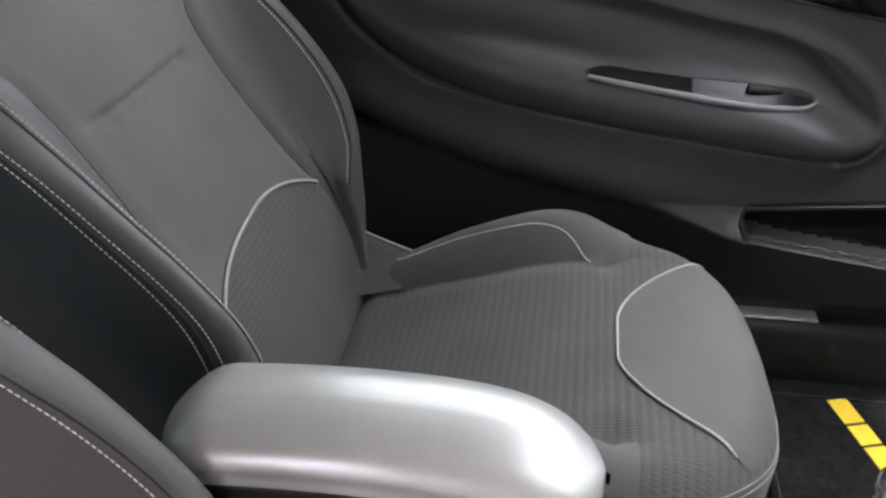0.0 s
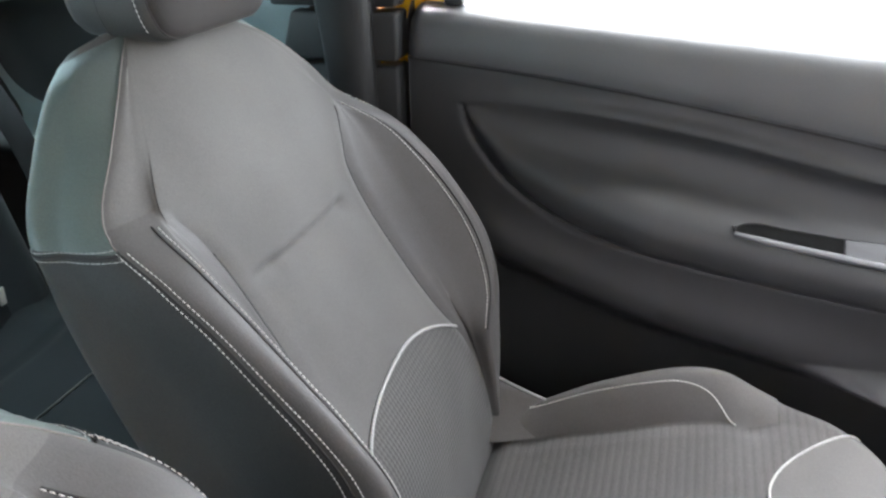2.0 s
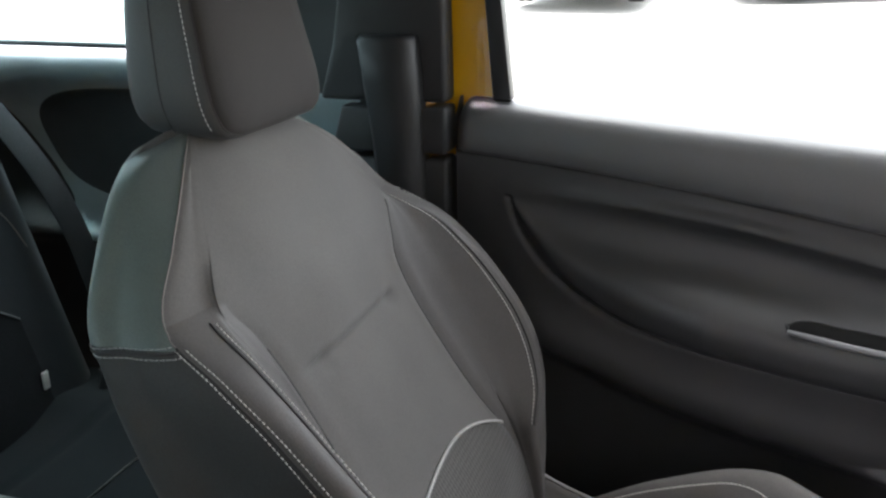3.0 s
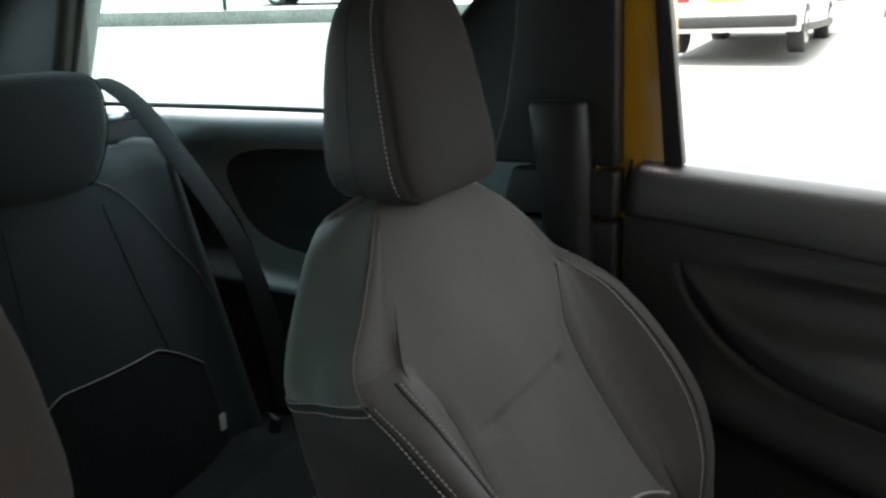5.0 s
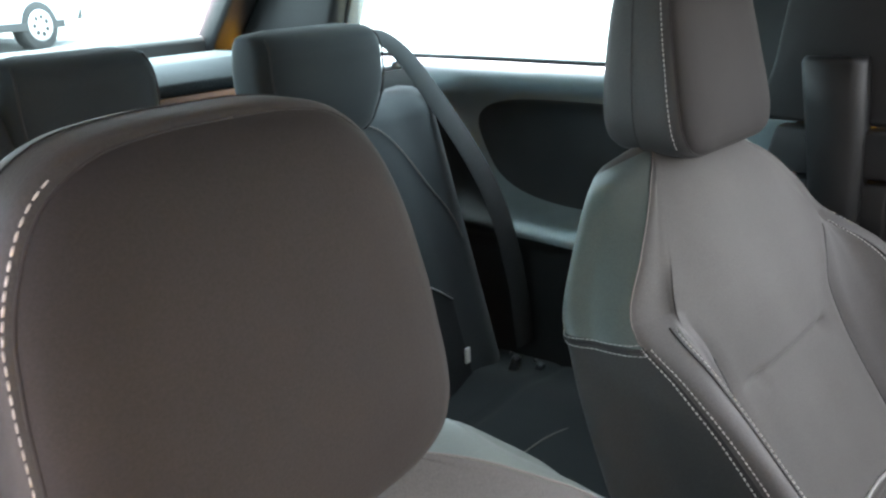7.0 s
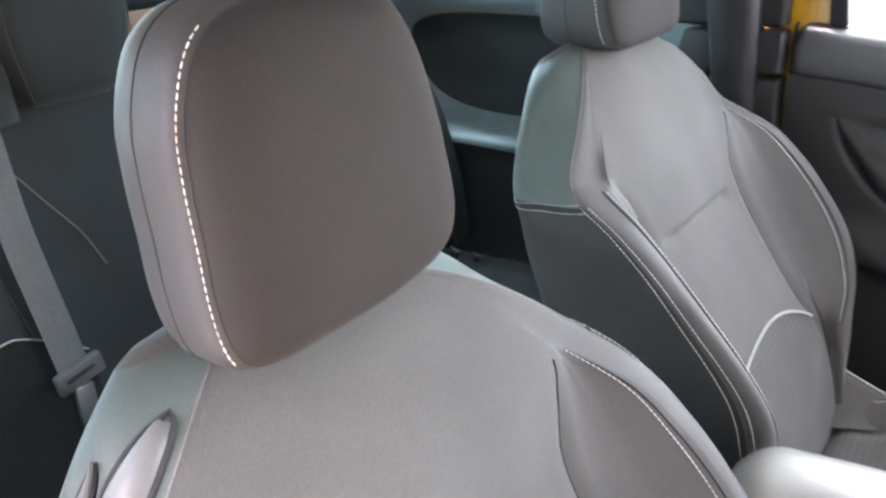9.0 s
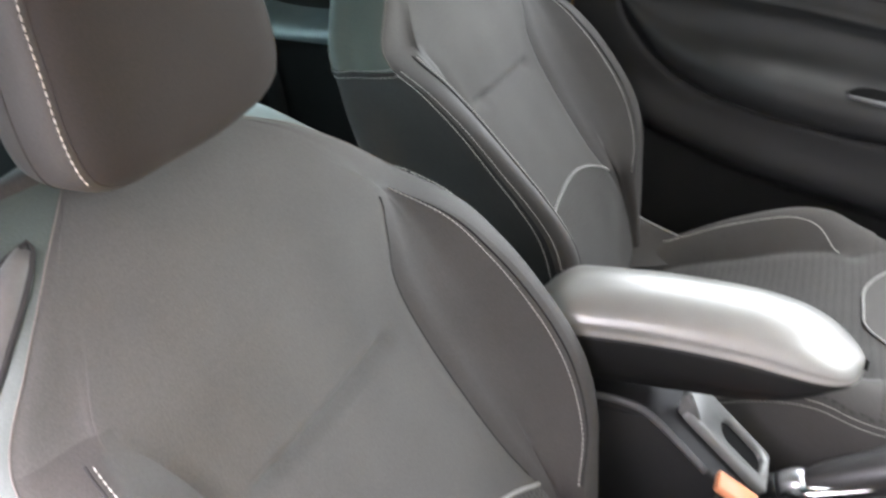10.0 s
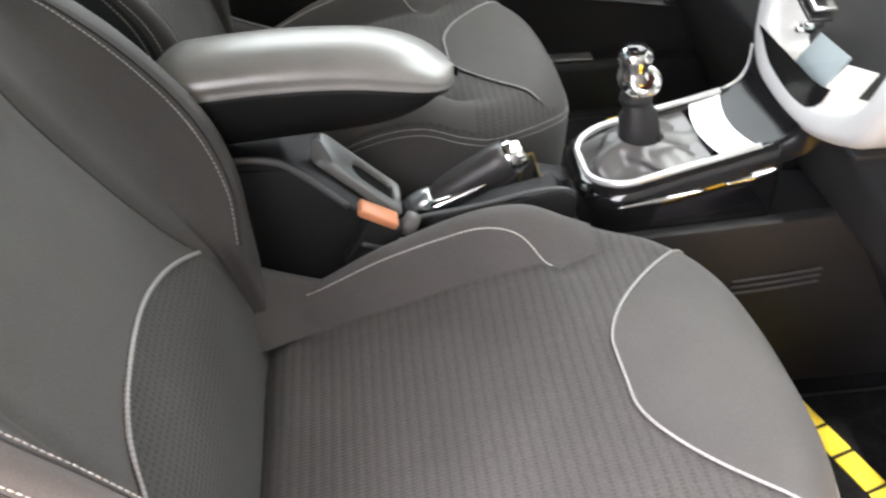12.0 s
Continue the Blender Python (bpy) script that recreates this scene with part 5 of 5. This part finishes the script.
def emblem(m, x, y, lengths, up=0.0):
    """A slanted band of yellow blocks printed on a mat, from its front corner on."""
    run, across = Vector((.30, -.954, 0)), Vector((-.954, -.30, 0)) * .034
    p = Vector((x, y, .2045 + up))
    for n in lengths:
        vs = [p, p + run * n, p + run * n + across, p + across]
        vv = [tuple(v) for v in vs] + [tuple(v + Vector((0, 0, .0016))) for v in vs]
        obj("emblem_block", vv, [(3, 2, 1, 0), (4, 5, 6, 7), (0, 1, 5, 4), (1, 2, 6, 5), (2, 3, 7, 6), (3, 0, 4, 7)], YELLOW, m, "yellow printed block", smooth=False)
        p = p + run * (n + .006)
m1 = mat_thing(.45, .36, .86, "black ribbed pile floor mat with a yellow emblem, passenger side", .02)
emblem(m1, .512, .662, (.056, .042, .056, .042), .02)
m2 = mat_thing(-.35, .40, .90, "black pile floor mat with a yellow emblem, driver side")
emblem(m2, .561, -.136, (.06, .044, .056, .044))

# roof, windscreen, near side
setting(box("ceiling", (-1.75, -.72, 1.42), (.46, .72, 1.45), LINER, None, "", 0.0), "pale grey headliner", "ceiling")
obj("window_1", [(.47, -.62, 1.42), (.47, .62, 1.42), (1.15, .68, 1.02), (1.15, -.70, 1.02)], [(0, 1, 2, 3)], CLEAR_GLASS, None, smooth=False)
setting(bpy.data.objects["window_1"], "clear windscreen", "window")
for s, nm in ((1, "trim_roof_rail_passenger"), (-1, "trim_roof_rail_driver")):
    setting(tube(nm, [(-1.5, s * .70, 1.40), (-.4, s * .705, 1.40), (.30, s * .695, 1.40)], .035, LINER, None, "", 12), "pale grey roof side rail", "trim")
for s, nm in ((1, "trim_a_pillar_passenger"), (-1, "trim_a_pillar_driver")):
    setting(tube(nm, [(.40, s * .66, 1.42), (.78, s * .70, 1.22), (1.18, s * .73, 1.0)], .035, DARKTRIM, None, "", 12), "dark A pillar trim", "trim")
setting(prism("wall_firewall", [(-.75, .14), (-.75, 1.0), (.75, 1.0), (.75, .14)], 'x', 1.15, 1.2, BLACK), "black firewall behind the dashboard", "wall")
setting(prism("trim_b_pillar_driver", [(-.54, .2), (-.55, 1.42), (-.80, 1.42), (-.70, .2)], 'y', -.76, -.70, DARKTRIM, None, "", 0.01), "dark driver side B pillar", "trim")
setting(prism("trim_quarter_driver", [(-.70, .2), (-.70, 1.10), (-1.95, 1.12), (-1.95, .2)], 'y', -.78, -.72, GREYTRIM, None, "", 0.01), "dark rear quarter trim, driver side", "trim")
setting(prism("trim_c_pillar_driver", [(-1.60, 1.10), (-1.47, 1.42), (-1.75, 1.42), (-1.95, 1.12)], 'y', -.76, -.68, DARKTRIM, None, "", 0.01), "dark C pillar, driver side", "trim")
obj("window_4", [(-.70, -.75, 1.11), (-1.60, -.75, 1.115), (-1.48, -.68, 1.41), (-.76, -.68, 1.41)], [(0, 1, 2, 3)], TEAL_GLASS, None, smooth=False)
setting(bpy.data.objects["window_4"], "tinted rear side window, driver side", "window")
setting(box("roof_skin", (-1.74, -.70, 1.455), (.45, .72, 1.47), YPAINT, None, "", 0.005), "yellow painted roof", "roof")
setting(prism("body_side_passenger", [(-2.0, .1), (-2.0, 1.10), (-.44, 1.10), (-.44, .1)], 'y', .85, .87, YPAINT), "yellow painted rear side panel", "body panel")
setting(prism("body_side_driver", [(-2.0, .1), (-2.0, 1.10), (-.72, 1.10), (-.72, .1)], 'y', -.83, -.80, YPAINT), "yellow painted rear side panel, driver side", "body panel")
setting(prism("body_rear", [(-.80, .1), (-.80, .93), (.80, .93), (.80, .1)], 'x', -2.06, -2.02, YPAINT), "yellow painted tail panel", "body panel")

# bonnet and wings in front of the windscreen
nose = thing("body_front", (1.6, 0, .1), "yellow painted bonnet and front wings", "body panel", "", "structure")
rows = []
for x, z, w in ((1.17, 1.0, .74), (1.35, .98, .75), (1.6, .93, .755), (1.85, .85, .74), (2.02, .74, .70), (2.08, .6, .66), (2.06, .3, .66), (1.95, .2, .66)):
    rows.append([(x, w * math.sin(a) / math.sin(1.25), z - .035 * (1 - math.cos(a)) * (z > .5)) for a in np.linspace(-1.25, 1.25, 21)])
grid("bonnet", rows, YPAINT, nose)
for sg in (-1, 1):
    prism("wing", [(1.19, .2), (1.19, .975), (1.6, .90), (1.85, .82), (2.02, .70), (2.06, .3), (1.95, .2)], 'y', sg * .77 - .02, sg * .77 + .02, YPAINT, nose, "", 0.008)
# driver's door, standing open
dd = thing("door_1", (1.02, -.80, .3), "yellow driver's door standing wide open, dark inside", "car door", "", "structure")
hx, hy, sw = 1.02, -.80, radians(63)
def dpt(a, off, z):
    return (hx - a * math.cos(sw) + off * math.sin(sw), hy - a * math.sin(sw) - off * math.cos(sw), z)
for nm, o0, o1, m in (("door_skin", .03, .09, YPAINT), ("door_lining", -.05, .028, DOORSOFT)):
    ol = [(0, .22), (1.24, .26), (1.30, .60), (1.26, .98), (.0, .93)]
    v = [dpt(a, o, z) for o in (o0, o1) for a, z in ol]
    obj(nm, v, [(4, 3, 2, 1, 0), (5, 6, 7, 8, 9)] + [(k, (k + 1) % 5, 5 + (k + 1) % 5, 5 + k) for k in range(5)], m, dd, smooth=False)
obj("door_glass", [dpt(.05, .02, .94), dpt(1.24, .02, .985), dpt(1.16, .02, 1.36), dpt(.62, .02, 1.36)], [(0, 1, 2, 3)], CLEAR_GLASS, dd, smooth=False)
tube("window_frame", [dpt(.02, .02, .94), dpt(.60, .02, 1.37), dpt(1.18, .02, 1.37), dpt(1.26, .02, .98)], .018, BLACK, dd, "", 8)

# ---- outside ----
# unseen wall, added to keep side light off the driver's seat
setting(box("wall_yard", (-.75, -2.4, -.3), (4.8, -2.12, 6.5), BRICK, None, "", 0.0), "unseen grey brick wall added to shade the driver's side", "wall")
# unseen wall ahead of the nose, added to block low sky light
setting(box("wall_building", (5.2, -9, -.2), (5.6, .6, 9.0), BRICK, None, "", 0.0), "unseen grey brick wall added to cut light through the windscreen", "wall")
def ground_z(x, y):
    d = math.hypot(x, y)
    rise = max(0.0, d - 2.5)
    s = .062 * (1 - math.exp(-rise / 1.5))
    side = 1.0 if y > -3 else 0.3
    return -.07 + s * min(rise, 45) * side


gr, gt = np.r_[0, np.geomspace(1, 900, 40)], np.linspace(0, 2 * math.pi, 73)[:-1]
rows = [[(q * math.cos(a), q * math.sin(a), ground_z(q * math.cos(a), q * math.sin(a))) for a in gt] for q in gr]
setting(grid("ground", rows, ASPHALT, None, "", closed=True), "pale asphalt car park", "ground")
KP = [(-34, 6), (-26, 10.5), (-18, 14.5), (-10, 18.5), (-2, 22.0), (8, 24.5)]
kl = path3([(x, y, 0) for x, y in KP], 60)
kerb, verge = [], []
for p in kl:
    z = ground_z(p[0], p[1])
    n = np.array([-.45, .89, 0])
    a = np.array([p[0], p[1], z])
    kerb.append([a + (0, 0, -.05), a + (0, 0, .32), a + n * .02 + (0, 0, .34), a + n * .25 + (0, 0, .34), a + n * .25 + (0, 0, -.05)])
    verge.append([a + n * .25 + (0, 0, .30), a + n * 1.2 + (0, 0, .36), a + n * 2.4 + (0, 0, .42)])
setting(grid("kerb", kerb, KERBDARK, None, ""), "low concrete kerb wall round the car park", "kerb")
setting(grid("pavement", verge, KERB, None, ""), "pale pavement behind the kerb", "pavement")
fence = thing("railing", (kl[30][0], kl[30][1], ground_z(kl[30][0], kl[30][1])), "black iron railing posts along the kerb", "railing")
for k in range(4, 58, 4):
    p = kl[k]
    z = ground_z(p[0], p[1]) + .3
    tube("post", [(p[0], p[1] + .1, z), (p[0], p[1] + .1, z + 1.3)], .05, IRON, fence, "", 8)
tube("rail", [(p[0], p[1] + .1, ground_z(p[0], p[1]) + 1.55) for p in kl[4:58]], .03, IRON, fence, "", 6)


def parked_car(loc, turn, paint, label, sx=1.0):
    """A hatchback: body, dark glass, bumpers, lights, wheels. Its nose points along local +x."""
    car = thing("parked_car", (0, 0, 0), label, "car", "parked cars")
    L, Wd = 2.05 * sx, .86
    prof = [(-L, .45), (-L - .03, .62), (-L + .03, .88), (-L + .12, 1.02), (-L + .32, 1.38), (-L + .7, 1.48), (.25, 1.46), (.95, 1.0), (1.65, .88), (L, .72), (L + .03, .5), (L - .05, .28), (-L + .1, .28)]
    rows = []
    for y, k in ((-Wd, .0), (-Wd + .03, .6), (-Wd + .12, 1.0), (Wd - .12, 1.0), (Wd - .03, .6), (Wd, 0)):
        rows.append([(x, y * (1 - max(0, z - .9) * .22), .28 + (z - .28) * (0.985 + .015 * k)) for x, z in prof])
    grid("body", rows, paint, car, "", closed=True, caps=True, smooth=False)
    for s in (-1, 1):
        wv = [(x, s * (Wd + .004) * (1 - max(0, z - .9) * .22), z) for x, z in ((-L + .42, 1.0), (-L + .52, 1.34), (.2, 1.36), (.8, 1.0))]
        obj("side_window", wv, [(0, 1, 2, 3) if s < 0 else (3, 2, 1, 0)], CARGLASS, car, smooth=False)
        prism("side_skirt", [(-L + .3, .26), (L - .4, .26), (L - .4, .36), (-L + .3, .36)], 'y', s * Wd - .02, s * Wd + .012, BLACK, car)
        for wx in (-L + .72, L - .72):
            wh = tube("wheel", [(wx, s * (Wd - .2), .31), (wx, s * (Wd - .18), .31), (wx, s * (Wd - .01), .31), (wx, s * (Wd + .01), .31)], [.29, .315, .315, .285], TYRE, car, "", 28)
            tube("rim", [(wx, s * (Wd + .005), .31), (wx, s * (Wd + .018), .31)], [.205, .19], ALLOY, wh, "", 28)
            for q in range(7):
                a = q * 2 * math.pi / 7
                tube("spoke_gap", [(wx + .11 * math.cos(a), s * (Wd + .012), .31 + .11 * math.sin(a)), (wx + .11 * math.cos(a), s * (Wd + .021), .31 + .11 * math.sin(a))], .035, BLACK, wh, "", 8)
        box("tail_lamp", (-L - .045, s * .58 - .13, .66), (-L + .05, s * .58 + .13, .80), LAMPRED, car, "", 0.01)
        box("reflector", (-L - .06, s * .62 - .11, .50), (-L - .03, s * .62 + .11, .54), LAMPRED, car, "", 0.005)
    rw = [(-L + .10, y, z) if z < 1.1 else (-L + .30, y, z) for y, z in ((-.6, 1.03), (.6, 1.03), (.52, 1.36), (-.52, 1.36))]
    obj("rear_screen", [(x - .012, y, z) for x, y, z in rw], [(0, 1, 2, 3)], CARGLASS, car, smooth=False)
    box("rear_bumper", (-L - .09, -Wd + .02, .34), (-L + .1, Wd - .02, .50), BLACK, car, "dark lower bumper", 0.03, 3)
    box("bumper_upper", (-L - .075, -Wd + .01, .47), (-L + .1, Wd - .01, .62), paint, car, "", 0.03, 3)
    pl = box("plate", (-L - .055, -.26, .66), (-L - .02, .26, .77), PLATE, car, "yellow plate with plain dark bars", 0.004)
    for k in range(5):
        box("bar", (-L - .058, -.20 + k * .085, .685), (-L - .05, -.15 + k * .085, .745), BLACK, pl, "", 0.0)
    m = Matrix.Translation(loc) @ Matrix.Rotation(radians(turn), 4, 'Z')
    car.matrix_world = m
    return car


def at_ray(x, y):
    return (x, y, ground_z(x, y))


parked_car(at_ray(-2.0, 13.1), 88, WHITEPAINT, "white hatchback seen from behind in the car park")
parked_car(at_ray(1.9, 13.2), 10, SILVERPAINT, "silver hatchback standing across the car park")
parked_car(at_ray(-17.5, 24.5), 20, REDPAINT, "red car parked beyond the railing")
parked_car(at_ray(-11.95, 2.9), -70, SILVERPAINT, "silver van-like hatchback behind the rear window", 1.1)
